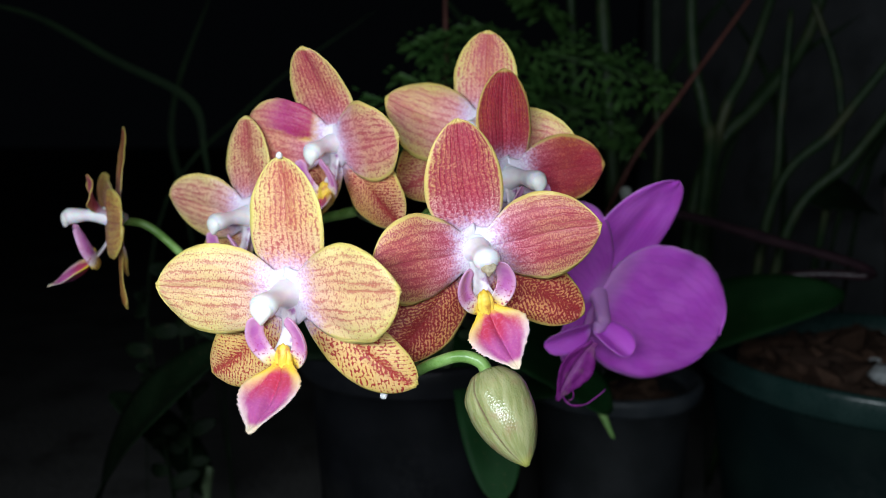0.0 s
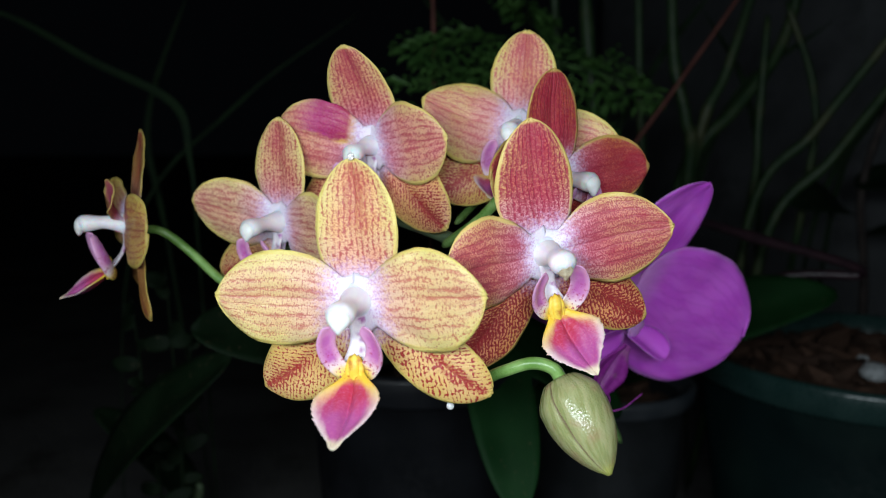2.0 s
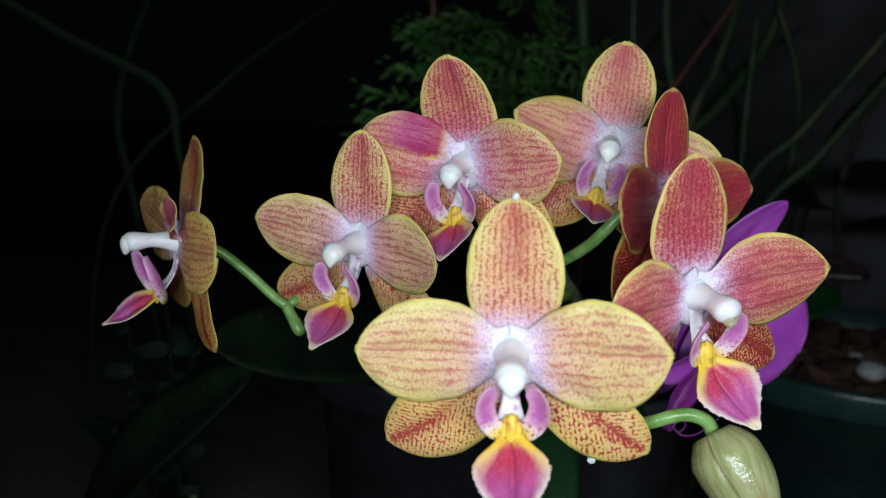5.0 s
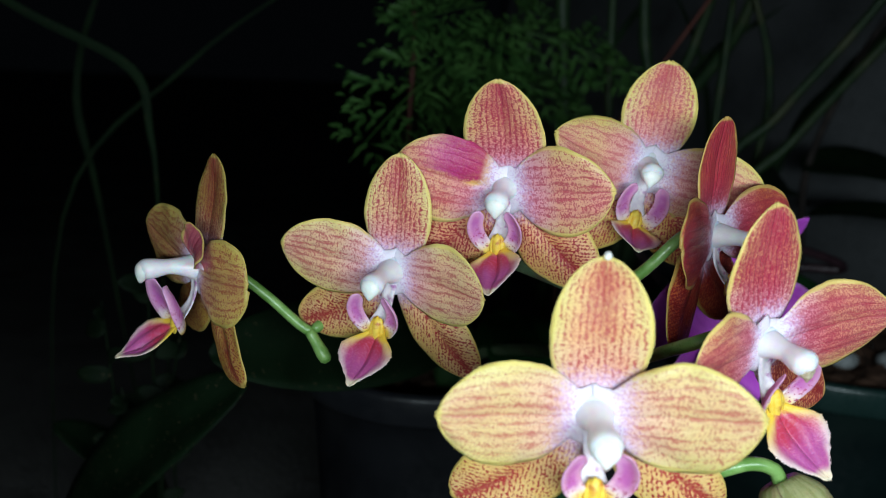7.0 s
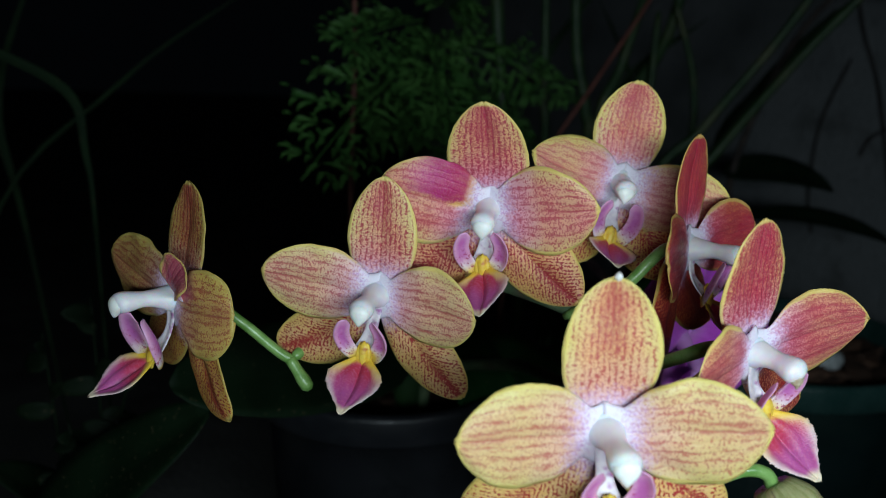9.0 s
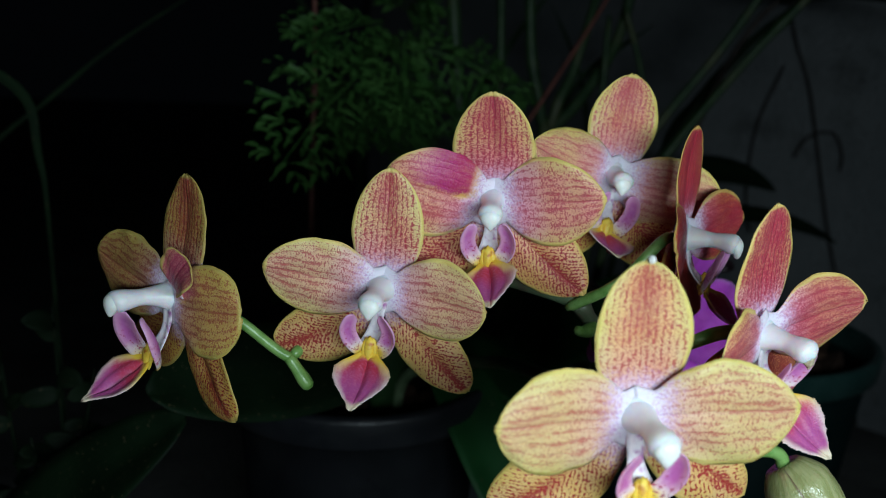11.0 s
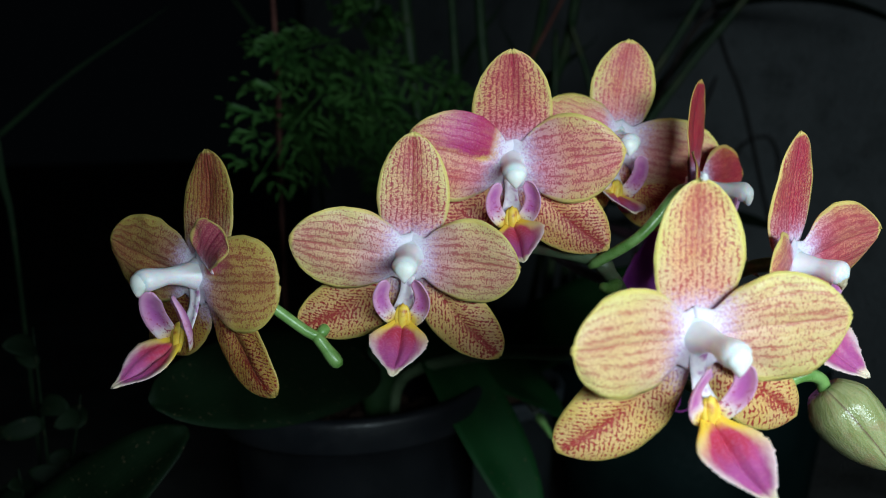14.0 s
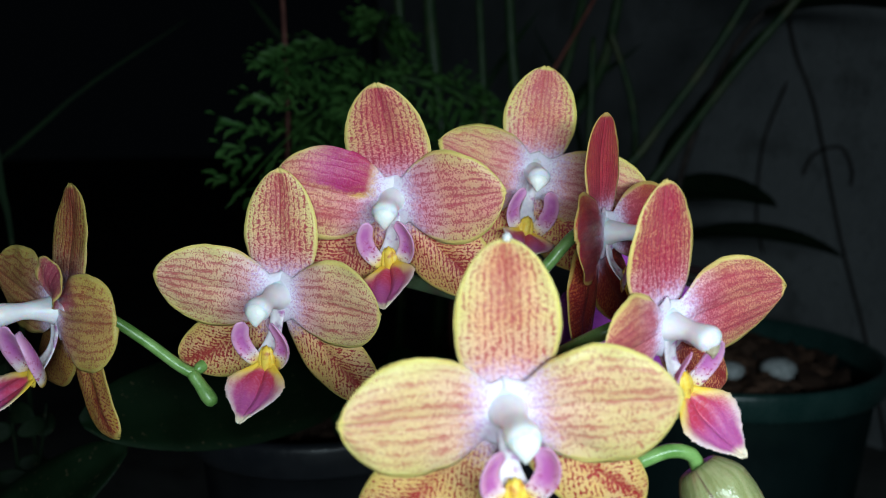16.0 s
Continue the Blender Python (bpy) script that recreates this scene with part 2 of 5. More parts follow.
def lobe_material():
    g = Nodes("side_lobe_skin")
    wv = g.split(g.uv("shape"))
    v = wv[1]
    mm = g.split(g.uv("size"))
    seed = g.seed()
    f = g.noise(g.vec(mm[0], mm[1], seed), 1.5, 2)
    big = g.noise(g.vec(mm[0], mm[1], seed), 0.4, 2)
    w = g.math("ABSOLUTE", g.math("MULTIPLY_ADD", wv[0], 2.0, -1.0))
    col = g.mix(g.ramp(g.math("MULTIPLY_ADD", big, 0.1, v), 0.18, 0.34), (0.86, 0.60, 0.08), (0.82, 0.68, 0.70))
    body = g.ramp(g.math("MULTIPLY_ADD", big, 0.2, v), 0.34, 0.52)
    col = g.mix(body, col, (0.68, 0.34, 0.56))
    lilac = g.math("MULTIPLY", g.math("MULTIPLY", body, g.ramp(v, 0.66, 0.95, 1.0, 0.25)), g.ramp(w, 0.25, 0.95, 1.0, 0.0))
    col = g.mix(g.math("MULTIPLY", lilac, g.ramp(big, 0.3, 0.6, 0.6, 0.95)), col, (0.50, 0.13, 0.44))
    col = g.mix(g.math("MULTIPLY", g.ramp(f, 0.58, 0.64), g.ramp(v, 0.25, 0.75, 0.85, 0.0)), col, (0.4, 0.03, 0.12))
    return g.out(col, 0.4, spec=0.35, sss=0.15)


def purple_material():
    g = Nodes("purple_petal")
    wv = g.split(g.uv("shape"))
    mm = g.split(g.uv("size"))
    seed = g.seed()
    w = g.math("MULTIPLY_ADD", wv[0], 2.0, -1.0)
    wob = g.noise(g.vec(mm[0], mm[1], seed), 0.08, 2)
    st = g.math("MULTIPLY_ADD", g.math("COSINE", g.math("MULTIPLY", g.math("MULTIPLY_ADD", wob, 0.4, w), 44.0)), 0.5, 0.5)
    n = g.noise(g.vec(mm[0], g.math("MULTIPLY", mm[1], 0.4), seed), 0.2, 3)
    col = g.mix(g.ramp(n, 0.3, 0.7), (0.60, 0.075, 0.70), (0.68, 0.13, 0.78))
    col = g.mix(g.math("MULTIPLY", g.ramp(st, 0.7, 1.0), 0.14), col, (0.32, 0.03, 0.44))
    col = g.mix(g.ramp(g.noise(g.vec(mm[0], mm[1], seed), 3.0, 2), 0.4, 0.75, 0.0, 0.12), col, (0.80, 0.35, 0.86))
    col = g.mix(g.ramp(wv[1], 0.02, 0.2, 0.5, 0.0), col, (0.6, 0.35, 0.62))
    col = g.mix(g.math("MULTIPLY", g.ramp(g.math("ABSOLUTE", w), 0.93, 1.0), 0.5), col, (0.6, 0.35, 0.66))
    g.bump(g.math("ADD", g.math("MULTIPLY", g.cells(g.vec(mm[0], mm[1], seed), 2.6), 0.25), n), 0.35, 0.0004)
    return g.out(col, 0.5, spec=0.3, sss=0.1)


def bud_material():
    g = Nodes("bud_skin")
    wv = g.split(g.uv("shape"))
    mm = g.split(g.uv("size"))
    f = g.noise(g.vec(mm[0], g.math("MULTIPLY", mm[1], 0.18), 3.0), 0.9, 3)
    s = g.noise(g.vec(mm[0], mm[1], 9.0), 0.2, 2)
    col = g.mix(g.ramp(f, 0.35, 0.65), (0.29, 0.31, 0.12), (0.40, 0.40, 0.19))
    col = g.mix(g.math("MULTIPLY", g.ramp(s, 0.5, 0.75), 0.55), col, (0.36, 0.2, 0.12))
    col = g.mix(g.ramp(wv[1], 0.88, 1.0, 0.0, 0.7), col, (0.5, 0.52, 0.1))
    g.bump(g.math("ADD", g.math("MULTIPLY", g.cells(g.vec(mm[0], g.math("MULTIPLY", mm[1], 0.7), 1.0), 2.4), 0.6), f), 0.3, 0.0004)
    seam = g.ramp(g.math("ABSOLUTE", g.math("SUBTRACT", g.math("FRACT", g.math("MULTIPLY_ADD", wv[0], 3.0, g.math("MULTIPLY", wv[1], 0.24))), 0.0)), 0.0, 0.05, 0.8, 0.0)
    col = g.mix(seam, col, (0.13, 0.05, 0.05))
    return g.out(col, g.ramp(f, 0.3, 0.7, 0.22, 0.36), spec=0.6, sss=0.08)


def leaf_material(name, a, b, rough=0.35):
    g = Nodes(name)
    wv = g.split(g.uv("shape"))
    w = g.math("MULTIPLY_ADD", wv[0], 2.0, -1.0)
    p = g.coord()
    n = g.noise(p, 45, 4)
    f = g.noise(p, 600, 2)
    st = g.math("MULTIPLY_ADD", g.math("COSINE", g.math("MULTIPLY", w, 60.0)), 0.5, 0.5)
    col = g.mix(g.ramp(n, 0.3, 0.7), a, b)
    col = g.mix(g.math("MULTIPLY", st, 0.2), col, b)
    col = g.mix(g.ramp(g.math("ABSOLUTE", w), 0.0, 0.06, 0.4, 0.0), col, b)
    col = g.mix(g.math("MULTIPLY", g.ramp(f, 0.66, 0.74), 0.5), col, (0.12, 0.09, 0.05))
    g.bump(g.math("ADD", n, g.math("MULTIPLY", st, 0.1)), 0.4, 0.0008)
    return g.out(col, g.ramp(n, 0.3, 0.7, rough, rough + 0.15), spec=0.14)


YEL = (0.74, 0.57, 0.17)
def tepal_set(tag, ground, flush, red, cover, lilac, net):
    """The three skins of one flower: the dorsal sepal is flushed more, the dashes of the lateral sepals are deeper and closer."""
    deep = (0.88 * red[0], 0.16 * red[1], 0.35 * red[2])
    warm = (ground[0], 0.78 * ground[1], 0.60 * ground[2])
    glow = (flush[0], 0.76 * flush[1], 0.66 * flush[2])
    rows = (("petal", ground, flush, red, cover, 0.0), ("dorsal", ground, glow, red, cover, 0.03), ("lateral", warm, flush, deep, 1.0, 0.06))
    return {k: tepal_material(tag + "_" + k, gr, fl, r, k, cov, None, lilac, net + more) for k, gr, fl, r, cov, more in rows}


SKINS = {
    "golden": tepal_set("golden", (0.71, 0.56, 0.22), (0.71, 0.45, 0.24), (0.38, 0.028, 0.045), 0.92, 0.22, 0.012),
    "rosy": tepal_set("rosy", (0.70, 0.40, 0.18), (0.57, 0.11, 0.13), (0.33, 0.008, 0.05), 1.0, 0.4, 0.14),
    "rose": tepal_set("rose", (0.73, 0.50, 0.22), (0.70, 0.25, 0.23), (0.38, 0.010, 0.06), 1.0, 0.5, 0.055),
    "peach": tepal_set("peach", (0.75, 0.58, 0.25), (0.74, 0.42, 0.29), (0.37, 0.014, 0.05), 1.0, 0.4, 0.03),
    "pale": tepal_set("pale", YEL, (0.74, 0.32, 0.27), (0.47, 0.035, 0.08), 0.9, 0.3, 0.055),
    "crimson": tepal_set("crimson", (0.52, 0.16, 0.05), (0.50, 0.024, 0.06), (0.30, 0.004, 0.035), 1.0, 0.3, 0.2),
    # amber: a browner yellow, darkened further in colour for shade on the turned flower
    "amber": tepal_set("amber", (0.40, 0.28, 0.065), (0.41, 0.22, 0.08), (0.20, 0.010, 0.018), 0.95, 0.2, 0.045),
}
PELORIC = tepal_material("peloric_petal", (0.72, 0.48, 0.22), (0.70, 0.24, 0.21), (0.40, 0.014, 0.06), "petal", 0.9, (0.02, 0.19, 0.66), 0.5, 0.06)
# FLECKED belongs to the amber flower, its ground darkened in colour likewise
FLECKED = tepal_material("flecked_dim_petal", (0.45, 0.32, 0.07), (0.46, 0.25, 0.085), (0.22, 0.012, 0.02), "petal", 0.95, (0.22, 0.15, 0.36), 0.2, 0.05)
LIP, LOBE, PURPLE, BUD = lip_material(), lobe_material(), purple_material(), bud_material()
# Deep magenta lip and tendrils, the red flower's shadow put into the colour.
SHADELIP = plain_material("shadowed_magenta_lip", (0.26, 0.02, 0.26), (0.34, 0.04, 0.34), 500, 0.45, 0.35, 0.0003, 0.0, (0.34, 0.12, 0.28))
FOLD = tepal_material("folded_lobe", (0.48, 0.26, 0.12), (0.46, 0.10, 0.16), (0.30, 0.008, 0.07), "petal", 1.0, None, 0.3, 0.16)
COLUMN = plain_material("column_white", (0.84, 0.82, 0.83), (0.80, 0.75, 0.80), 350, 0.4, 0.4, 0.0002, 0.6)
CAP = plain_material("anther_white", (0.92, 0.91, 0.87), (0.86, 0.84, 0.80), 500, 0.35, 0.4, 0.0002, 0.2)
OLDCAP = plain_material("anther_withered", (0.6, 0.52, 0.36), (0.38, 0.28, 0.18), 700, 0.6, 0.3, 0.0004)
CALLUS = plain_material("callus_yellow", (0.86, 0.64, 0.09), (0.84, 0.54, 0.05), 700, 0.4, 0.4, 0.0002, 0.0, (0.45, 0.08, 0.02))
CLAW = plain_material("claw_white", (0.82, 0.76, 0.80), (0.74, 0.66, 0.74), 900, 0.4, 0.4, 0.0, 0.1, (0.42, 0.16, 0.40))
STALK = plain_material("pedicel_green", (0.13, 0.27, 0.055), (0.22, 0.38, 0.11), 260, 0.32, 0.5, 0.0002)
SPIKE = plain_material("spike_green", (0.085, 0.13, 0.065), (0.125, 0.175, 0.095), 200, 0.45, 0.4, 0.0003, 0.0, (0.10, 0.085, 0.06))
DARKSPIKE = plain_material("spike_purple", (0.02, 0.010, 0.014), (0.034, 0.016, 0.021), 150, 0.45, 0.4, 0.0003)
PINKSTALK = plain_material("pedicel_pink", (0.22, 0.12, 0.15), (0.34, 0.24, 0.27), 120, 0.45, 0.4, 0.0003)
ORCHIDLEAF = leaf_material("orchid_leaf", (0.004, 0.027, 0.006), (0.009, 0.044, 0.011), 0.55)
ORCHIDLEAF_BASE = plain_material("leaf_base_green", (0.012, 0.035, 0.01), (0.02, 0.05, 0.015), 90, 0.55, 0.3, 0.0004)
DARKLEAF = leaf_material("dark_leaf", (0.003, 0.009, 0.003), (0.005, 0.015, 0.005), 0.55)
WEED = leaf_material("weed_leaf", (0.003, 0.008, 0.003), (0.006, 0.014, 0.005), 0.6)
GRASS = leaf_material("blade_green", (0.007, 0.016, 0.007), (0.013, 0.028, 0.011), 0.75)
FERN = plain_material("fern_green", (0.034, 0.095, 0.020), (0.065, 0.150, 0.035), 60, 0.5, 0.3)
CANE = plain_material("cane_green", (0.016, 0.040, 0.014), (0.030, 0.056, 0.021), 80, 0.5, 0.3, 0.0004, 0.0, (0.06, 0.07, 0.03))
TWIG = plain_material("twig_red", (0.085, 0.026, 0.020), (0.13, 0.045, 0.034), 90, 0.6, 0.3, 0.0005)
VINE = plain_material("vine_brown", (0.03, 0.024, 0.022), (0.05, 0.04, 0.036), 90, 0.7, 0.2, 0.0005)
ROOT = plain_material("root_silver", (0.40, 0.42, 0.38), (0.26, 0.30, 0.25), 300, 0.7, 0.3, 0.0004)
ROOTTIP = plain_material("root_tip_green", (0.16, 0.34, 0.08), (0.24, 0.42, 0.12), 300, 0.4, 0.4, 0.0002)
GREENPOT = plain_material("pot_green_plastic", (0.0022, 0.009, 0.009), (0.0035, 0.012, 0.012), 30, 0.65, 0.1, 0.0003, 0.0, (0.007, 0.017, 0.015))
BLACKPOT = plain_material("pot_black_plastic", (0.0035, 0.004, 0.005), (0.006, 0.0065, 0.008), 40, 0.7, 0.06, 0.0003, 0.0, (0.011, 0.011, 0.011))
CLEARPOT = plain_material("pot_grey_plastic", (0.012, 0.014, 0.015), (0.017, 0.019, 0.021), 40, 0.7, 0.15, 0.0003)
# Rims lighter than their pot bodies: the highlight along them put into the colour.
GREENRIM = plain_material("rim_green_glint", (0.014, 0.040, 0.036), (0.022, 0.052, 0.047), 60, 0.3, 0.6, 0.0004)
GREYRIM = plain_material("rim_grey_glint", (0.035, 0.042, 0.05), (0.055, 0.062, 0.07), 60, 0.4, 0.5, 0.0004)
BLACKRIM = plain_material("rim_black_glint", (0.009, 0.010, 0.013), (0.014, 0.015, 0.018), 60, 0.45, 0.4, 0.0004)
WHITE = plain_material("foam_white", (0.45, 0.47, 0.48), (0.28, 0.30, 0.30), 400, 0.7, 0.3, 0.0005)


def bark_material():
    g = Nodes("pine_bark")
    p = g.coord()
    n = g.noise(p, 120, 5, 0.65)
    col = g.mix(g.island(), (0.024, 0.014, 0.010), (0.090, 0.048, 0.031))
    col = g.mix(g.ramp(n, 0.4, 0.7), col, (0.032, 0.018, 0.012))
    g.bump(n, 0.8, 0.003)
    return g.out(col, 0.85, spec=0.2)


def concrete_material(name, a, b, stain, scale):
    g = Nodes(name)
    p = g.coord()
    big = g.noise(p, scale, 6, 0.6)
    fine = g.noise(p, scale * 40, 4, 0.6)
    pits = g.cells(p, scale * 25)
    col = g.mix(g.ramp(big, 0.35, 0.65), a, b)
    col = g.mix(g.math("MULTIPLY", g.ramp(g.noise(p, scale * 2.7, 5, 0.7), 0.5, 0.7), 0.7), col, stain)
    col = g.mix(g.math("MULTIPLY", g.ramp(fine, 0.5, 0.75), 0.35), col, stain)
    g.bump(g.math("ADD", fine, g.math("ADD", g.math("MULTIPLY", g.ramp(pits, 0.0, 0.25), 0.6), big)), 0.7, 0.006)
    return g.out(col, 0.88, spec=0.2)


BARK = bark_material()
WALL = concrete_material("wall_concrete", (0.17, 0.18, 0.19), (0.24, 0.25, 0.26), (0.11, 0.115, 0.115), 5)
FLOOR = concrete_material("floor_concrete", (0.09, 0.088, 0.085), (0.15, 0.145, 0.14), (0.05, 0.045, 0.04), 4)


# ---- mesh helpers ----
BASE = {}


def part(name, bm, material, parent=None, label="", m=None):
    """Links a bmesh as one mesh object, smooth, under a thing or part."""
    me = bpy.data.meshes.new(name)
    bm.to_mesh(me)
    bm.free()
    for f in me.polygons:
        f.use_smooth = True
    me.materials.append(material)
    ob = new(name, me)
    if parent is not None:
        ob.parent = parent
    if m is not None:
        ob.matrix_basis = m
    if label:
        tagged(ob, label)
    return ob


def thing(name, place, label, category, group="", kind=""):
    """An Empty at the thing's base."""
    ob = new(name)
    ob.empty_display_size = 0.01
    ob.location = place
    BASE[ob] = Vector(place)
    return tagged(ob, label, category, group, kind)


def shift(bm, parent):
    """World places into the axes of a thing's Empty."""
    bmesh.ops.translate(bm, verts=bm.verts, vec=-BASE[parent])
    return bm


def smooth_path(pts, steps=8):
    """A Catmull-Rom line through the points."""
    p = [Vector(q) for q in pts]
    p = [p[0] * 2 - p[1]] + p + [p[-1] * 2 - p[-2]]
    out = []
    for i in range(1, len(p) - 2):
        for k in range(steps):
            t = k / steps
            a, b, c, d = p[i - 1], p[i], p[i + 1], p[i + 2]
            out.append(0.5 * (2 * b + (c - a) * t + (2 * a - 5 * b + 4 * c - d) * t * t + (3 * b - a - 3 * c + d) * t ** 3))
    out.append(p[-2])
    return out


def tube(bm, pts, r0, r1=None, segs=10, steps=8, swell=None, rounded=True):
    """A tapered round stem along a smooth line. swell: (share, factor, width) bulges."""
    r1 = r0 if r1 is None else r1
    line = smooth_path(pts, steps)
    n = len(line)
    up = Vector((0.13, 0.2, 1)).normalized()
    rings = []
    for i, q in enumerate(line):
        t = (line[min(i + 1, n - 1)] - line[max(i - 1, 0)]).normalized()
        x = t.cross(up)
        if x.length < 0.05:
            x = t.cross(Vector((1, 0, 0)))
        x.normalize()
        y = x.cross(t)
        s = i / (n - 1)
        r = r0 + (r1 - r0) * s
        for at, k, wd in swell or ():
            r *= 1 + (k - 1) * math.exp(-((s - at) / wd) ** 2)
        if rounded and i in (0, n - 1):
            r *= 0.55
        rings.append([bm.verts.new(q + (x * math.cos(a) + y * math.sin(a)) * r) for a in (2 * math.pi * j / segs for j in range(segs))])
    for a, b in zip(rings, rings[1:]):
        for j in range(segs):
            bm.faces.new((a[j], a[(j + 1) % segs], b[(j + 1) % segs], b[j]))
    bm.faces.new(rings[0][::-1])
    bm.faces.new(rings[-1])
    return bm


def lathe(bm, profile, segs=64):
    """A turned shape from (radius, height) pairs."""
    rings = [[bm.verts.new((r * math.cos(a), r * math.sin(a), z)) for a in (2 * math.pi * j / segs for j in range(segs))] for r, z in profile]
    for a, b in zip(rings, rings[1:]):
        for j in range(segs):
            bm.faces.new((a[j], a[(j + 1) % segs], b[(j + 1) % segs], b[j]))
    return bm


def sheet(bm, place, nu, nv, thick, flip=False):
    """A closed two-sided skin. place(s, w) gives a point, its normal is found; uv layers hold shape and size."""
    shape, size = bm.loops.layers.uv.new("shape"), bm.loops.layers.uv.new("size")
    grid = [[Vector(place(i / nu, 2 * j / nv - 1)) for j in range(nv + 1)] for i in range(nu + 1)]
    front, back, at = [], [], {}
    for i in range(nu + 1):
        fr, bk = [], []
        for j in range(nv + 1):
            a = grid[min(i + 1, nu)][j] - grid[max(i - 1, 0)][j]
            b = grid[i][min(j + 1, nv)] - grid[i][max(j - 1, 0)]
            n = a.cross(b)
            n = n.normalized() if n.length > 1e-12 else Vector((0, 0, 1))
            wj = abs(2 * j / nv - 1)
            th = thick * (0.35 + 0.65 * math.sqrt(max(0.0, 1 - wj ** 4))) * (1 - 0.5 * i / nu)
            f, k = bm.verts.new(grid[i][j]), bm.verts.new(grid[i][j] + n * th)
            at[f] = at[k] = (i, j)
            fr.append(f), bk.append(k)
        front.append(fr), back.append(bk)
    for i in range(nu):
        for j in range(nv):
            bm.faces.new((front[i][j], front[i][j + 1], front[i + 1][j + 1], front[i + 1][j]))
            bm.faces.new((back[i][j], back[i + 1][j], back[i + 1][j + 1], back[i][j + 1]))
    rim = [(0, j) for j in range(nv)] + [(i, nv) for i in range(nu)] + [(nu, j) for j in range(nv, 0, -1)] + [(i, 0) for i in range(nu, 0, -1)]
    for (i, j), (k, l) in zip(rim, rim[1:] + rim[:1]):
        bm.faces.new((front[i][j], back[i][j], back[k][l], front[k][l]))
    total = sum((grid[i + 1][nv // 2] - grid[i][nv // 2]).length for i in range(nu)) * 1000
    for f in bm.faces:
        for lp in f.loops:
            i, j = at[lp.vert]
            w = 2 * j / nv - 1
            half = (grid[i][nv] - grid[i][0]).length * 500
            lp[shape].uv = ((1 - w) / 2 if flip else (1 + w) / 2, i / nu)
            lp[size].uv = (w * half, i / nu * total)
    return bm


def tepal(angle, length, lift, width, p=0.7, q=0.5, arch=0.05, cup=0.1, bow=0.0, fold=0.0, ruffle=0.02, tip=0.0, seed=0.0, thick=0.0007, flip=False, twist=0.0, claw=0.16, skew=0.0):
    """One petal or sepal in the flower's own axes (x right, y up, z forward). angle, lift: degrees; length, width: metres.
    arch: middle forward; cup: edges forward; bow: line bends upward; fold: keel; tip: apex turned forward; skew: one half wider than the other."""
    a, l = radians(angle), radians(lift)
    e = Vector((math.cos(a), math.sin(a), 0))
    side = Vector((-math.sin(a), math.cos(a), 0))
    z = Vector((0, 0, 1))
    peak = (p / (p + q)) ** p * (q / (p + q)) ** q
    along = e * math.cos(l) + z * math.sin(l)
    out = z * math.cos(l) - e * math.sin(l)

    def place(s, w):
        sv = 0.006 + 0.994 * s
        f = (max(sv, 1e-4) ** p) * (max(1 - sv * 0.9985, 0) ** q) / peak
        f = max(f, claw * (1 - s) ** 2)
        half = width / 2 * f * (1 + skew * w)
        nz = noise.noise(Vector((s * 3.1 + seed * 7.3, w * 1.6, seed)))
        edge = abs(w) ** 2.5
        half *= 1 + (0.022 * nz + 0.014 * noise.noise(Vector((s * 17.0 + seed, w * 0.7, seed * 2)))) * edge
        d = arch * length * 4 * s * (1 - s) + tip * length * max(0, s - 0.75) ** 2 * 16
        d += cup * half * (w * w - 0.35) - fold * half * math.exp(-(w / 0.22) ** 2) * math.sin(math.pi * min(1, s * 1.05)) ** 0.7
        d += ruffle * length * edge * noise.noise(Vector((s * 5.0, w * 2.2, seed + 4.4))) * min(1, s * 3)
        d += 0.012 * length * noise.noise(Vector((s * 4.0 + seed, w * 1.9, seed * 3)))
        tw = radians(twist) * s
        ww = side * math.cos(tw) + out * math.sin(tw)
        return along * (length * s) + side * (bow * length * 4 * s * (1 - s)) + ww * (w * half) + out * d

    bm = bmesh.new()
    return sheet(bm, place, 40, 22, thick, flip)


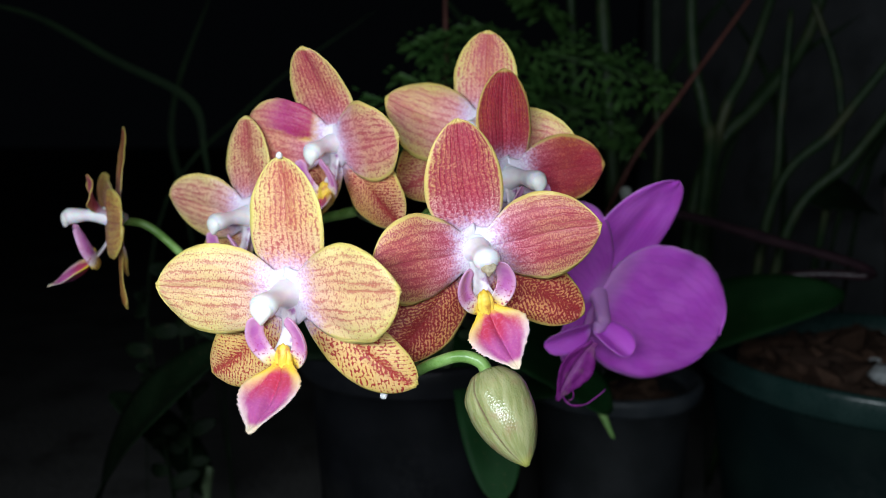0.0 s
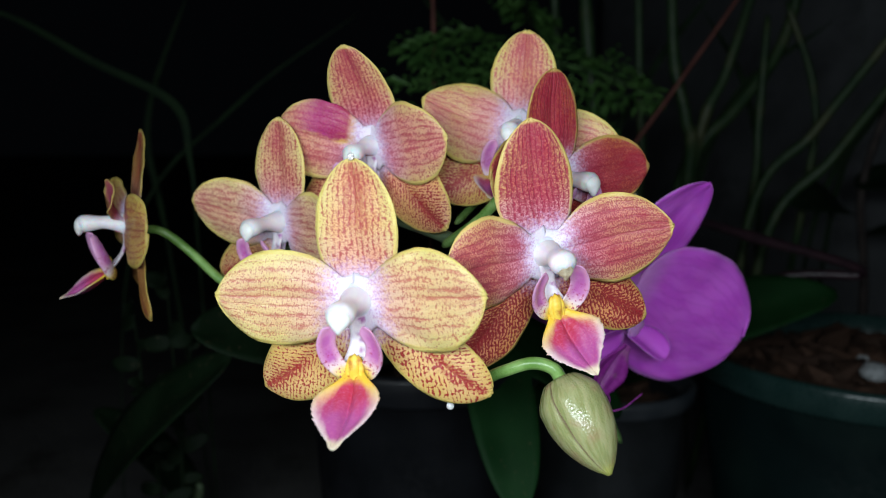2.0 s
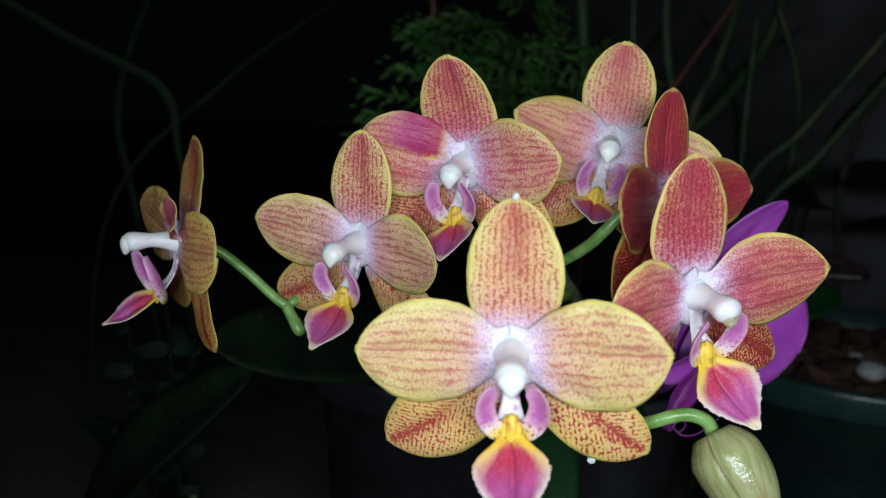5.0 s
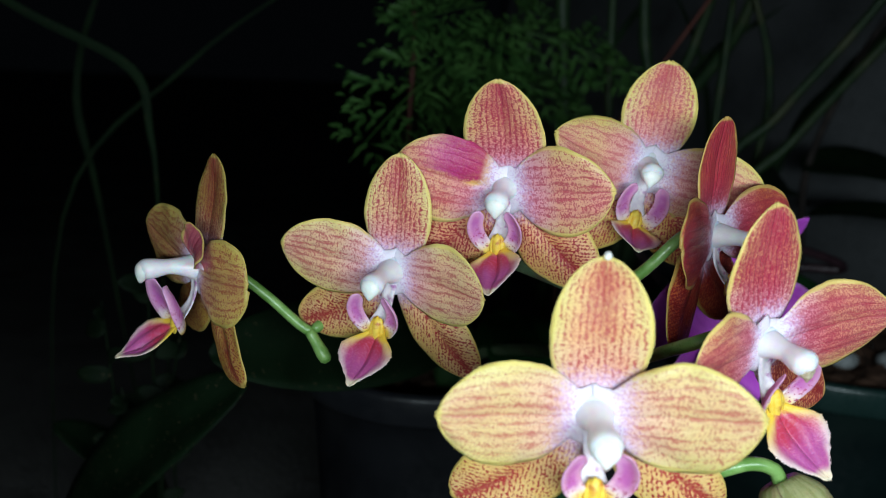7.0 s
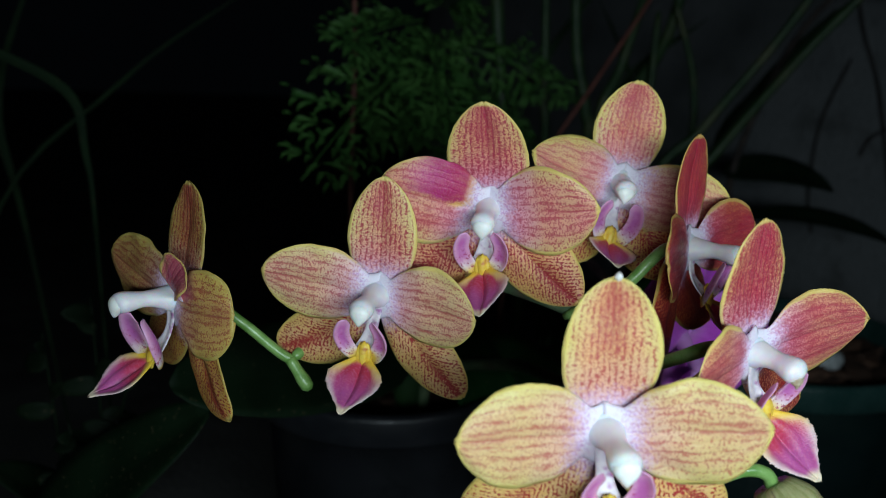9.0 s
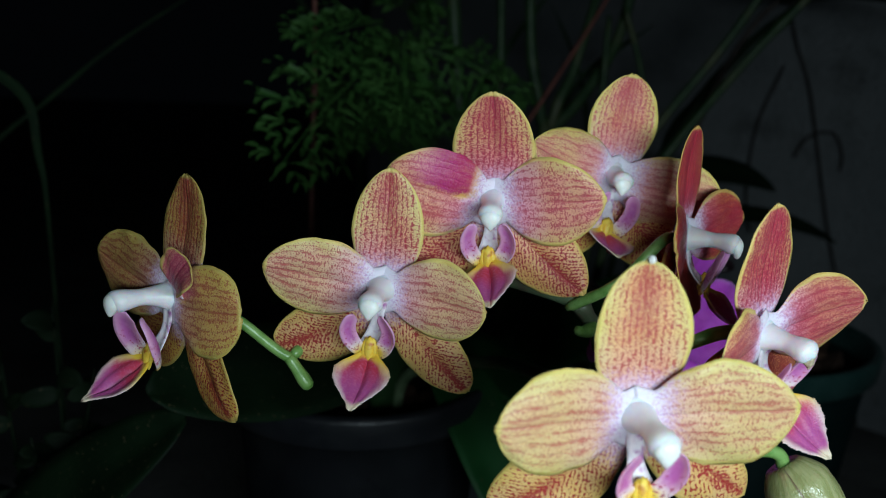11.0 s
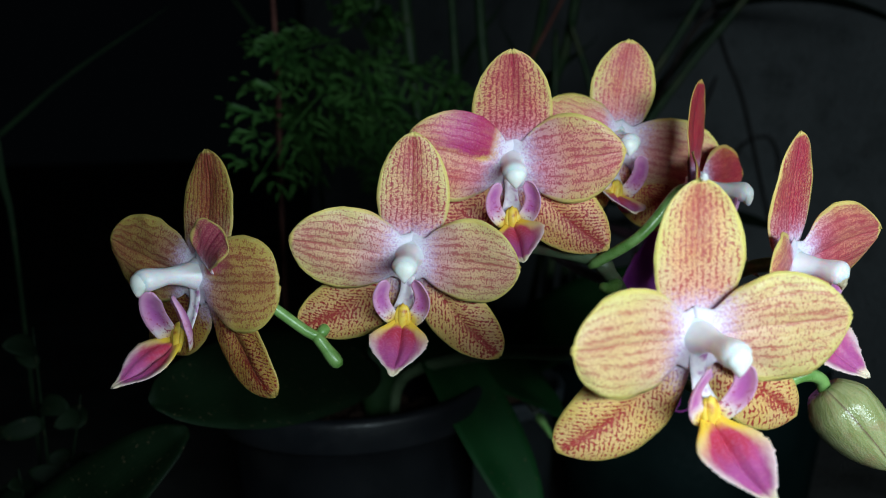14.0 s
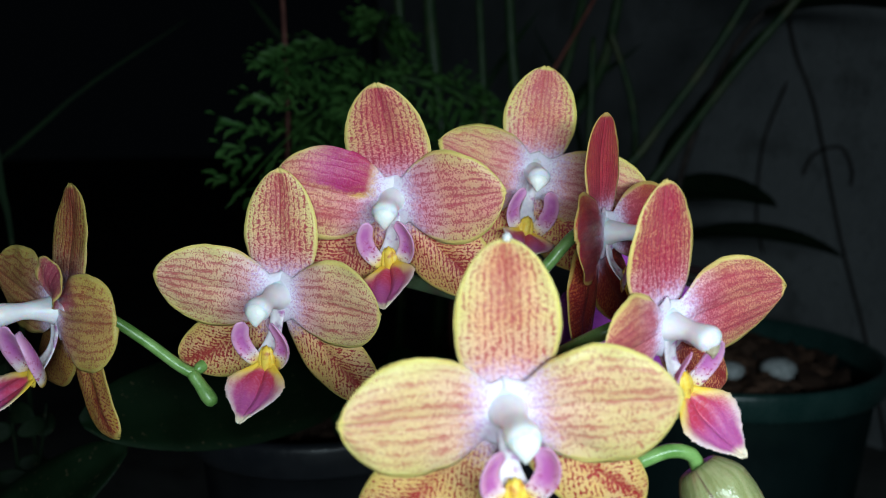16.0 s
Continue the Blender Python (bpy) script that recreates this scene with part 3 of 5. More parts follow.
def lip_midlobe(neck, tip_a, tip_l, lift, width, seed, roll=0.0):
    """Trowel-shaped mid lobe that leaves the neck below the column and hangs forward to a blunt tip; its margin is fringed."""
    start = Vector(neck)
    l, a = radians(lift), radians(tip_a)
    end = Vector((math.cos(a) * math.cos(l), math.sin(a) * math.cos(l), math.sin(l))) * tip_l
    along = end - start
    length = along.length
    along.normalize()
    sidev = along.cross(Vector((0, 0, 1))).normalized() if abs(along.z) < 0.98 else Vector((1, 0, 0))
    if sidev.x < 0:
        sidev = -sidev
    sidev.rotate(Matrix.Rotation(radians(roll), 3, along))
    out = sidev.cross(along).normalized()
    rng = random.Random(seed)
    nu = 64
    jag = [rng.uniform(-0.4, 1) for _ in range(2 * nu + 4)]
    lean = rng.uniform(-0.03, 0.03)

    def place(s, w):
        f = 0.27 + 0.73 * math.sin(0.5 * math.pi * min(1, s / 0.43)) ** 1.7
        if s > 0.43:
            f = 0.20 + 0.80 * math.cos(0.5 * math.pi * min(1, (s - 0.43) / 0.50)) ** 1.15
        f *= math.sqrt(max(0.012, 1 - max(0.0, (s - 0.92) / 0.08) ** 2))
        half = width / 2 * f * (1 + lean * w)
        if abs(w) > 0.93 and 0.34 < s < 0.9:
            i = round(s * nu) + (nu + 2 if w > 0 else 0)
            half += width * 0.030 * (jag[i] if i % 2 else -0.3 * jag[i])
        belly = math.sin(math.pi * s)
        d = 0.07 * length * belly - 0.30 * half * abs(w) ** 1.8 + 0.16 * half * math.exp(-(w / 0.12) ** 2) * belly ** 0.5 - 0.10 * half * math.exp(-((abs(w) - 0.3) / 0.14) ** 2) * belly
        d += 0.02 * length * noise.noise(Vector((s * 4 + seed, w * 2, seed)))
        return start + along * (length * s) + sidev * (w * half) + out * d

    return sheet(bmesh.new(), place, nu, 18, 0.0008)


def side_lobe(neck, k, seed, broad=1.0):
    """Paddle that rises from the neck beside the column and curves in over it like a bracket."""
    n = Vector(neck)
    line = smooth_path([n + Vector((k * x, y, z)) * 0.001 for x, y, z in ((0.9, -1.0, -0.3), (3.3, 0.8, 0.9), (5.2, 4.0, 2.3), (5.6, 7.4, 3.8), (4.6, 10.4, 5.0), (3.6, 11.9, 5.6))], 6)
    m = len(line) - 1
    out = Vector((k * -0.45, -0.25, 0.85)).normalized()

    def place(s, w):
        x = s * m
        i = min(int(x), m - 1)
        c = line[i].lerp(line[i + 1], x - i)
        wide = (line[i + 1] - line[i]).normalized().cross(out).normalized() * k
        half = 0.0021 * broad * (0.74 + 0.34 * math.sin(math.pi * s ** 0.9)) * math.sqrt(max(0.03, 1 - max(0, (s - 0.80) / 0.20) ** 2))
        return c + wide * (w * half) + out * (half * (0.35 * w * w + 0.12 * noise.noise(Vector((s * 3, w, seed)))))

    return sheet(bmesh.new(), place, 26, 10, 0.0009)


def lip_claw(neck):
    """White strip, hollow along its middle, from the column's foot to the neck."""
    a, n = Vector((0, -0.0022, 0.0016)), Vector(neck) + Vector((0, 0.0008, -0.0004))

    def place(s, w):
        half = 0.0026 - 0.0010 * math.sin(math.pi * s) + 0.0010 * s ** 2
        c = a.lerp(n, s) + Vector((0, -0.0006, -0.0012)) * math.sin(math.pi * s)
        return c + Vector((w * half, 0, 0)) + Vector((0, 0.45, 0.9)) * (half * 0.35 * w * w)

    return sheet(bmesh.new(), place, 14, 8, 0.0010)


def lip_callus(neck):
    """Yellow ridged cushion on the neck."""
    n = Vector(neck)

    def place(s, w):
        half = 0.0020 * math.sin(math.pi * (0.16 + 0.72 * s)) ** 0.8
        c = n + Vector((0, 0.0034, 0.0002)).lerp(Vector((0, -0.0030, 0.0014)), s)
        ridge = 0.0005 * math.cos(w * 7.0) + 0.0007 * (1 - w * w)
        return c + Vector((w * half, 0, 0)) + Vector((0, 0.35, 0.94)) * (ridge * math.sin(math.pi * s) ** 0.6)

    return sheet(bmesh.new(), place, 14, 14, 0.0012)


def blob(bm, rows, segs=14):
    """A closed round body along a line: rows of (centre, half width, half height) with the line in the y-z plane."""
    rings = []
    for i, (c, rx, ry) in enumerate(rows):
        c = Vector(c)
        t = (Vector(rows[min(i + 1, len(rows) - 1)][0]) - Vector(rows[max(i - 1, 0)][0])).normalized()
        x = Vector((1, 0, 0))
        y = t.cross(x).normalized()
        rings.append([bm.verts.new(c + x * (rx * math.cos(a)) + y * (ry * math.sin(a))) for a in (2 * math.pi * j / segs for j in range(segs))])
    for a, b in zip(rings, rings[1:]):
        for j in range(segs):
            bm.faces.new((a[j], a[(j + 1) % segs], b[(j + 1) % segs], b[j]))
    bm.faces.new(rings[0][::-1])
    bm.faces.new(rings[-1])
    return bm


def column_body(tip, r0=0.0052, r1=0.0021, head=0.0031):
    """Stout column from the flower's middle to a rounded hood at its tip."""
    rows = []
    for i in range(23):
        u = i / 22
        r = r1 + (r0 - r1) * max(0.0, 1 - u / 0.6) ** 1.5 + (head - r1) * math.exp(-((u - 0.86) / 0.22) ** 2)
        if u > 0.86:
            r *= math.sqrt(max(0.04, 1 - ((u - 0.86) / 0.142) ** 2))
        rows.append(((tip[0] * u, tip[1] * u + 0.0008 * math.sin(math.pi * u), -0.001 + (tip[2] + 0.001) * u), r * 1.06, r * 0.92))
    return blob(bmesh.new(), rows, 20)


def anther_cap(tip, withered):
    """Round cap in the hood, with a small beak hanging from it."""
    bm = bmesh.new()
    bmesh.ops.create_uvsphere(bm, u_segments=16, v_segments=12, radius=1.0)
    k = 0.72 if withered else 1.0
    for v in bm.verts:
        x, y, z = v.co
        low = max(0.0, -y)
        y2 = y * (1 + 0.35 * low ** 3)
        v.co = Vector((x * 0.00275 * (1 - 0.62 * low ** 2.2), y2 * 0.0026, z * 0.0018 + 0.0004 * low ** 2)) * k + Vector(tip) + Vector((0, -0.0002 - (0.0012 if withered else 0.0), -0.0014))
        if withered:
            v.co += Vector((1, 1, 1)) * 0.0004 * noise.noise(v.co * 900)
    return bm


def orchid_flower(plant, name, label, place, turn, d, pl, pr, sl, sr, lip, skin, neck, col, left=None, right=None, cap=None, seed=0, roll=0.0, lip_width=0.0152, lobe=1.0):
    """One flower: each of d, pl, pr, sl, sr is (angle, length mm, lift, shape); lip is (angle, length mm, lift) of its tip; neck and col are where the lip bends and the column ends, in mm and m."""
    m = Matrix.Translation(-BASE[plant]) @ pose(*place, *turn)
    bm = blob(bmesh.new(), [((0, 0, -0.004), 0.0012, 0.0012), ((0, 0, -0.0025), 0.0022, 0.0022), ((0, 0, -0.001), 0.0046, 0.0046), ((0, 0, 0.0006), 0.0054, 0.0052), ((0, 0, 0.0016), 0.0052, 0.0050), ((0, 0, 0.0024), 0.0044, 0.0042), ((0, 0, 0.0030), 0.002, 0.002)])
    fl = part(name, bm, COLUMN, plant, label, m)
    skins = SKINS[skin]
    neck = Vector(neck) * 0.001

    def add(nm, spec, mat, z, **base):
        ang, ln, lift, shape = spec
        kw = dict(base)
        kw.update(shape)
        width = kw.pop("width")
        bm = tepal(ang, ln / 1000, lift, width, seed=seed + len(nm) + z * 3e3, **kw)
        bmesh.ops.translate(bm, verts=bm.verts, vec=(0, 0, z))
        part(nm, bm, mat, fl)

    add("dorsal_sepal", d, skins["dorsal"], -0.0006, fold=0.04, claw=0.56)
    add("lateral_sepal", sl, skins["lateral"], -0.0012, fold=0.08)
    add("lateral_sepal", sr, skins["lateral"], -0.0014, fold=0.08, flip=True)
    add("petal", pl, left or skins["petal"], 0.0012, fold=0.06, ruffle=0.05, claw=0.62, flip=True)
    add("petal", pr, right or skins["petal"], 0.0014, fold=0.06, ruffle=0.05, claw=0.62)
    part("column", column_body(col), COLUMN, fl)
    part("anther_cap", anther_cap(col, cap is not None), cap or CAP, fl)
    part("lip", lip_midlobe(neck, lip[0], lip[1] / 1000, lip[2], lip_width, seed, roll), LIP, fl, "magenta and yellow fringed lip")
    for k in (-1, 1):
        part("side_lobe", side_lobe(neck, k, seed, lobe), LOBE, fl, "lilac curved side lobe")
    part("lip_claw", lip_claw(neck), CLAW, fl, "white claw with purple dots")
    part("callus", lip_callus(neck), CALLUS, fl, "yellow red-spotted callus")
    return fl


def blade(base, tip, width, up, sag=0.0, fold=0.25, p=0.35, q=0.5, thick=0.0012, nu=24, nv=8, seed=0.0, origin=(0, 0, 0)):
    """A leaf from base to tip. up: the way its face looks; sag: droop in shares of its length."""
    b, t, o = Vector(base), Vector(tip), Vector(origin)
    e = t - b
    length = e.length
    e.normalize()
    upv = Vector(up)
    side = upv.cross(e).normalized()
    out = e.cross(side).normalized()
    peak = (p / (p + q)) ** p * (q / (p + q)) ** q

    def place(s, w):
        sv = 0.01 + 0.985 * s
        half = width / 2 * max(sv ** p * (1 - sv) ** q / peak, 0.12 * (1 - s))
        d = sag * length * 4 * s * (1 - s) + fold * half * (abs(w) ** 1.4 - 0.3)
        d += 0.012 * length * noise.noise(Vector((s * 2.5 + seed, w, seed)))
        return b - o + e * (length * s) + side * (w * half) + out * d

    return sheet(bmesh.new(), place, nu, nv, thick)


# ---- the setting ----
bm = bmesh.new()
bmesh.ops.create_grid(bm, x_segments=4, y_segments=4, size=40.0)
tagged(part("ground", bm, FLOOR), "grey stained concrete yard floor", "ground", kind="structure")


def yard_wall(a, b, height, thick):
    a, b = Vector(a), Vector(b)
    e = (b - a).normalized()
    n = Vector((-e.y, e.x, 0))
    bm = bmesh.new()
    nu, nv = 60, 24
    front = [[bm.verts.new(a + (b - a) * (i / nu) + Vector((0, 0, height * j / nv)) + n * 0.004 * noise.noise(Vector((i * 0.35, j * 0.35, 2)))) for j in range(nv + 1)] for i in range(nu + 1)]
    back = [[bm.verts.new(a + (b - a) * (i / nu) + Vector((0, 0, height * j / nv)) - n * thick) for j in (0, nv)] for i in (0, nu)]
    for i in range(nu):
        for j in range(nv):
            bm.faces.new((front[i][j], front[i + 1][j], front[i + 1][j + 1], front[i][j + 1]))
    bm.faces.new((back[0][0], back[0][1], back[1][1], back[1][0]))
    bm.faces.new([front[i][nv] for i in range(nu + 1)] + [back[1][1], back[0][1]])
    bm.faces.new([front[0][j] for j in range(nv + 1)] + [back[0][1], back[0][0]])
    bm.faces.new([front[nu][j] for j in range(nv, -1, -1)] + [back[1][0], back[1][1]])
    bmesh.ops.recalc_face_normals(bm, faces=bm.faces)
    return bm


tagged(part("wall_east", yard_wall((0.86, -0.3, 0), (0.40, 1.6, 0), 2.2, 0.12), WALL), "rough grey concrete garden wall", "wall", kind="structure")


# ---- pots ----
def flower_pot(name, place, r_top, r_base, height, mat, label, rim=0.012, lip=0.006, edge=None):
    pot = thing(name, place, label, "plant pot")
    t = 0.003
    part("body", lathe(bmesh.new(), [(0.001, 0), (r_base - 0.004, 0), (r_base, 0.004), (r_top - lip, height - rim), (r_top - lip - t, height - rim), (r_base - t, 0.006), (0.001, 0.006)]), mat, pot)
    part("rim", lathe(bmesh.new(), [(r_top - lip - 0.0006, height - rim - 0.002), (r_top - 0.0015, height - rim - 0.002), (r_top, height - rim), (r_top + 0.0012, height - 0.003), (r_top + 0.0004, height - 0.0008), (r_top - 0.002, height),
                                    (r_top - 0.0045, height - 0.0012), (r_top - lip - t + 0.0005, height - rim)]), edge or mat, pot)
    return pot


def chips(name, place, radius, count, size, mat, label, category, seed, pile=0.012):
    """Loose chunks heaped in a pot, one piece of stuff."""
    rng = random.Random(seed)
    bm = bmesh.new()
    for _ in range(count):
        a, r = rng.uniform(0, 2 * math.pi), radius * math.sqrt(rng.random())
        c = Vector((r * math.cos(a), r * math.sin(a), pile * (1 - (r / radius) ** 2) * 0.6 + rng.uniform(-0.006, 0.004)))
        k = size * rng.uniform(0.6, 1.4)
        rot = Euler((rng.uniform(-0.6, 0.6), rng.uniform(-0.6, 0.6), rng.uniform(0, 6.3))).to_matrix()
        ret = bmesh.ops.create_icosphere(bm, subdivisions=1, radius=1.0)
        for v in ret["verts"]:
            s = 1 + rng.uniform(-0.25, 0.25)
            v.co = c + rot @ Vector((v.co.x * k * s, v.co.y * k * 0.7 * s, v.co.z * k * 0.38 * s))
    ob = part(name, bm, mat)
    ob.location = place
    for f in ob.data.polygons:
        f.use_smooth = False
    return tagged(ob, label, category, kind="stuff")


GP = (0.28, 0.47, 0.0)
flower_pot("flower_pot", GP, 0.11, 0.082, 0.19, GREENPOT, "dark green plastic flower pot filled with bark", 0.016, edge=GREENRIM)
chips("bark_chips", (GP[0], GP[1], 0.168), 0.082, 240, 0.0155, BARK, "brown pine bark chunks in the green pot", "bark", 3, 0.03)
BP = (-0.013, 0.412, 0.0)
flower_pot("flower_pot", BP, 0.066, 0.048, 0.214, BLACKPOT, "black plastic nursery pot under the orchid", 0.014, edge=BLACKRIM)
chips("bark_chips", (BP[0], BP[1], 0.182), 0.046, 150, 0.009, BARK, "brown bark chunks in the black pot", "bark", 5)
PP = (0.115, 0.50, 0.0)
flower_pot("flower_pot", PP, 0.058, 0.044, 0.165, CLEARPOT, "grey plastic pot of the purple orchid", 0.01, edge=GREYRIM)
chips("bark_chips", (PP[0], PP[1], 0.148), 0.040, 110, 0.009, BARK, "brown bark chunks in the grey pot", "bark", 6)
for x, y, s in ((0.255, 0.425, 0.009), (0.285, 0.415, 0.012), (0.30, 0.44, 0.008), (0.265, 0.45, 0.006)):
    bm = bmesh.new()
    bmesh.ops.create_icosphere(bm, subdivisions=2, radius=s)
    for v in bm.verts:
        v.co *= 1 + 0.25 * noise.noise(v.co * 160 + Vector((x * 90, 0, 0)))
        v.co.z *= 0.6
    ob = part("foam_chip", bm, WHITE)
    ob.location = (x, y, 0.187)
    tagged(ob, "pale foam chip lying on the bark", "foam chip", "foam chips")

# ---- the golden orchid ----
plant = thing("orchid_plant", (0.0, 0.40, 0.186), "orchid with seven yellow flowers veined in red and a bud", "orchid")
bm = tube(bmesh.new(), [(0.0, 0.400, 0.182), (0.004, 0.39, 0.215), (0.022, 0.34, 0.235), (0.014, 0.28, 0.250), (0.003, 0.24, 0.268), (-0.001, 0.237, 0.278), (-0.0055, 0.237, 0.2855), (-0.012, 0.240, 0.2915), (-0.03, 0.266, 0.296)], 0.0029, 0.0021, 12, 8, [(0.6, 1.2, 0.03), (0.82, 1.25, 0.03)])
part("flower_spike", shift(bm, plant), SPIKE, plant, "green jointed flower spike")


bm = tube(bmesh.new(), [(-0.026, 0.262, 0.2955), (-0.03, 0.266, 0.296), (-0.055, 0.277, 0.289), (-0.075, 0.272, 0.279), (-0.0845, 0.2665, 0.2737)], 0.0021, 0.0016, 12, 8, [(0.55, 1.2, 0.04)])
part("spike_end", shift(bm, plant), STALK, plant, "fresh green end of the flower spike")


def pedicel(pts, r0=0.0012, r1=0.0016):
    part("pedicel", shift(tube(bmesh.new(), pts, r0, r1, 10, 8), plant), STALK, plant, "pale green flower stalk")


orchid_flower(plant, "flower", "open golden yellow flower with red veins", (-0.0363, 0.1792, 0.2843), (93.4, -0.1, -15.2),
              (90.5, 32.6, 0.6, dict(width=0.0198, p=0.610, q=0.610, arch=0.028, cup=0.079, bow=-0.007, skew=-0.010, twist=-9, tip=0.026)),
              (175.3, 31.8, 13.5, dict(width=0.0224, p=0.792, q=0.683, arch=0.005, cup=-0.144, bow=-0.009, skew=0.036, twist=3, tip=-0.002)),
              (8.0, 31.9, 15.2, dict(width=0.0239, p=0.879, q=0.715, arch=-0.000, cup=-0.125, bow=0.015, skew=-0.094, twist=3, tip=-0.022)),
              (-138.0, 36.9, -6.8, dict(width=0.0190, p=0.754, q=0.636, arch=0.039, cup=-0.109, bow=0.057, skew=0.026, twist=14, tip=-0.021)),
              (-36.6, 37.2, -1.3, dict(width=0.0157, p=0.962, q=0.614, arch=0.023, cup=-0.099, bow=-0.018, skew=-0.085, twist=-4, tip=-0.029)),
              (-86.2, 35.6, 46.8), "golden", (0.5, -14.9, 5.6), (0.0002, -0.0000, 0.0164), seed=1)
orchid_flower(plant, "flower", "open rose-red flower with yellow rims", (0.0080, 0.1893, 0.2933), (97.4, -9.2, 9.9),
              (90.6, 33.0, 2.1, dict(width=0.0196, p=0.613, q=0.642, arch=-0.018, cup=0.035, bow=0.006, skew=0.026, twist=-2, tip=-0.008)),
              (174.8, 27.8, 14.2, dict(width=0.0236, p=0.892, q=0.609, arch=-0.005, cup=-0.155, bow=-0.003, skew=0.012, twist=-7, tip=-0.006)),
              (6.3, 31.4, 14.5, dict(width=0.0231, p=0.925, q=0.769, arch=-0.035, cup=-0.171, bow=0.019, skew=-0.092, twist=1, tip=0.003)),
              (-134.2, 35.5, -0.5, dict(width=0.0200, p=0.914, q=0.514, arch=-0.043, cup=-0.198, bow=0.034, skew=-0.009, twist=-2, tip=-0.001)),
              (-40.9, 37.3, -3.3, dict(width=0.0171, p=0.748, q=0.576, arch=0.017, cup=-0.139, bow=-0.028, skew=0.006, twist=-26, tip=0.003)),
              (-84.0, 32.0, 39.4), "rosy", (-0.4, -12.9, 5.4), (0.0001, 0.0006, 0.0142), cap=OLDCAP, seed=2)
orchid_flower(plant, "flower", "rose flower with a magenta blotched petal", (-0.0336, 0.2466, 0.3197), (99.3, -0.3, -32.3),
              (89.8, 32.7, 19.7, dict(width=0.0218, p=0.537, q=0.626, arch=0.002, cup=0.039, bow=-0.012, skew=0.020, twist=4, tip=0.021)),
              (162.4, 30.5, 18.5, dict(width=0.0249, p=0.779, q=0.648, arch=0.077, cup=-0.072, bow=0.017, skew=0.080, twist=2, tip=-0.011)),
              (6.4, 30.9, 12.8, dict(width=0.0249, p=0.858, q=0.736, arch=0.051, cup=-0.101, bow=-0.004, skew=-0.038, twist=8, tip=-0.004)),
              (-140.0, 36.0, 9.0, dict(width=0.0206, p=0.700, q=0.600, arch=0.030, cup=-0.140, bow=0.065, skew=0.000, twist=0, tip=0.000)),
              (-42.7, 36.6, 11.7, dict(width=0.0197, p=0.760, q=0.690, arch=0.001, cup=-0.178, bow=-0.048, skew=0.044, twist=-9, tip=0.008)),
              (-85.3, 33.1, 49.6), "rose", (-0.2, -14.9, 8.1), (0.0005, -0.0011, 0.0153), left=PELORIC, seed=3)
orchid_flower(plant, "flower", "pale pink flower behind the others", (0.0121, 0.2542, 0.3246), (88.8, 11.2, -14.6),
              (95.5, 30.9, 8.6, dict(width=0.0212, p=0.615, q=0.594, arch=-0.023, cup=0.020, bow=0.000, skew=-0.038, twist=-9, tip=0.002)),
              (173.4, 31.9, 17.7, dict(width=0.0254, p=0.710, q=0.713, arch=0.049, cup=-0.083, bow=0.050, skew=0.108, twist=31, tip=-0.019)),
              (-2.2, 34.7, 7.0, dict(width=0.0238, p=0.739, q=0.636, arch=0.077, cup=-0.038, bow=-0.019, skew=-0.075, twist=17, tip=0.026)),
              (-129.0, 33.9, 10.4, dict(width=0.0240, p=0.727, q=0.604, arch=0.039, cup=-0.130, bow=0.036, skew=-0.058, twist=-1, tip=-0.003)),
              (-43.0, 35.0, 12.0, dict(width=0.0206, p=0.700, q=0.600, arch=0.030, cup=-0.140, bow=-0.065, skew=0.000, twist=0, tip=0.000)),
              (-94.6, 31.3, 44.4), "pale", (-1.0, -16.6, 6.5), (-0.0011, -0.0017, 0.0132), seed=4)
orchid_flower(plant, "flower", "deep crimson flower turned sideways", (0.0189, 0.2292, 0.3091), (90.9, -1.9, 33.6),
              (93.6, 32.2, 2.8, dict(width=0.0192, p=0.567, q=0.607, arch=0.005, cup=0.065, bow=0.005, skew=0.009, twist=-11, tip=0.021)),
              (176.5, 30.5, 9.8, dict(width=0.0233, p=0.833, q=0.569, arch=-0.005, cup=-0.143, bow=-0.007, skew=0.001, twist=8, tip=-0.009)),
              (6.8, 31.4, 17.0, dict(width=0.0212, p=0.792, q=0.596, arch=-0.003, cup=-0.157, bow=0.006, skew=-0.008, twist=-2, tip=0.016)),
              (-136.4, 36.8, 9.6, dict(width=0.0214, p=0.738, q=0.563, arch=-0.015, cup=-0.177, bow=0.047, skew=-0.023, twist=1, tip=0.006)),
              (-48.7, 35.3, 5.6, dict(width=0.0204, p=0.639, q=0.623, arch=-0.019, cup=-0.186, bow=-0.058, skew=0.004, twist=2, tip=0.005)),
              (-90.0, 31.0, 38.0), "crimson", (0.0, -13.0, 6.5), (-0.0002, -0.0001, 0.0165), seed=5)
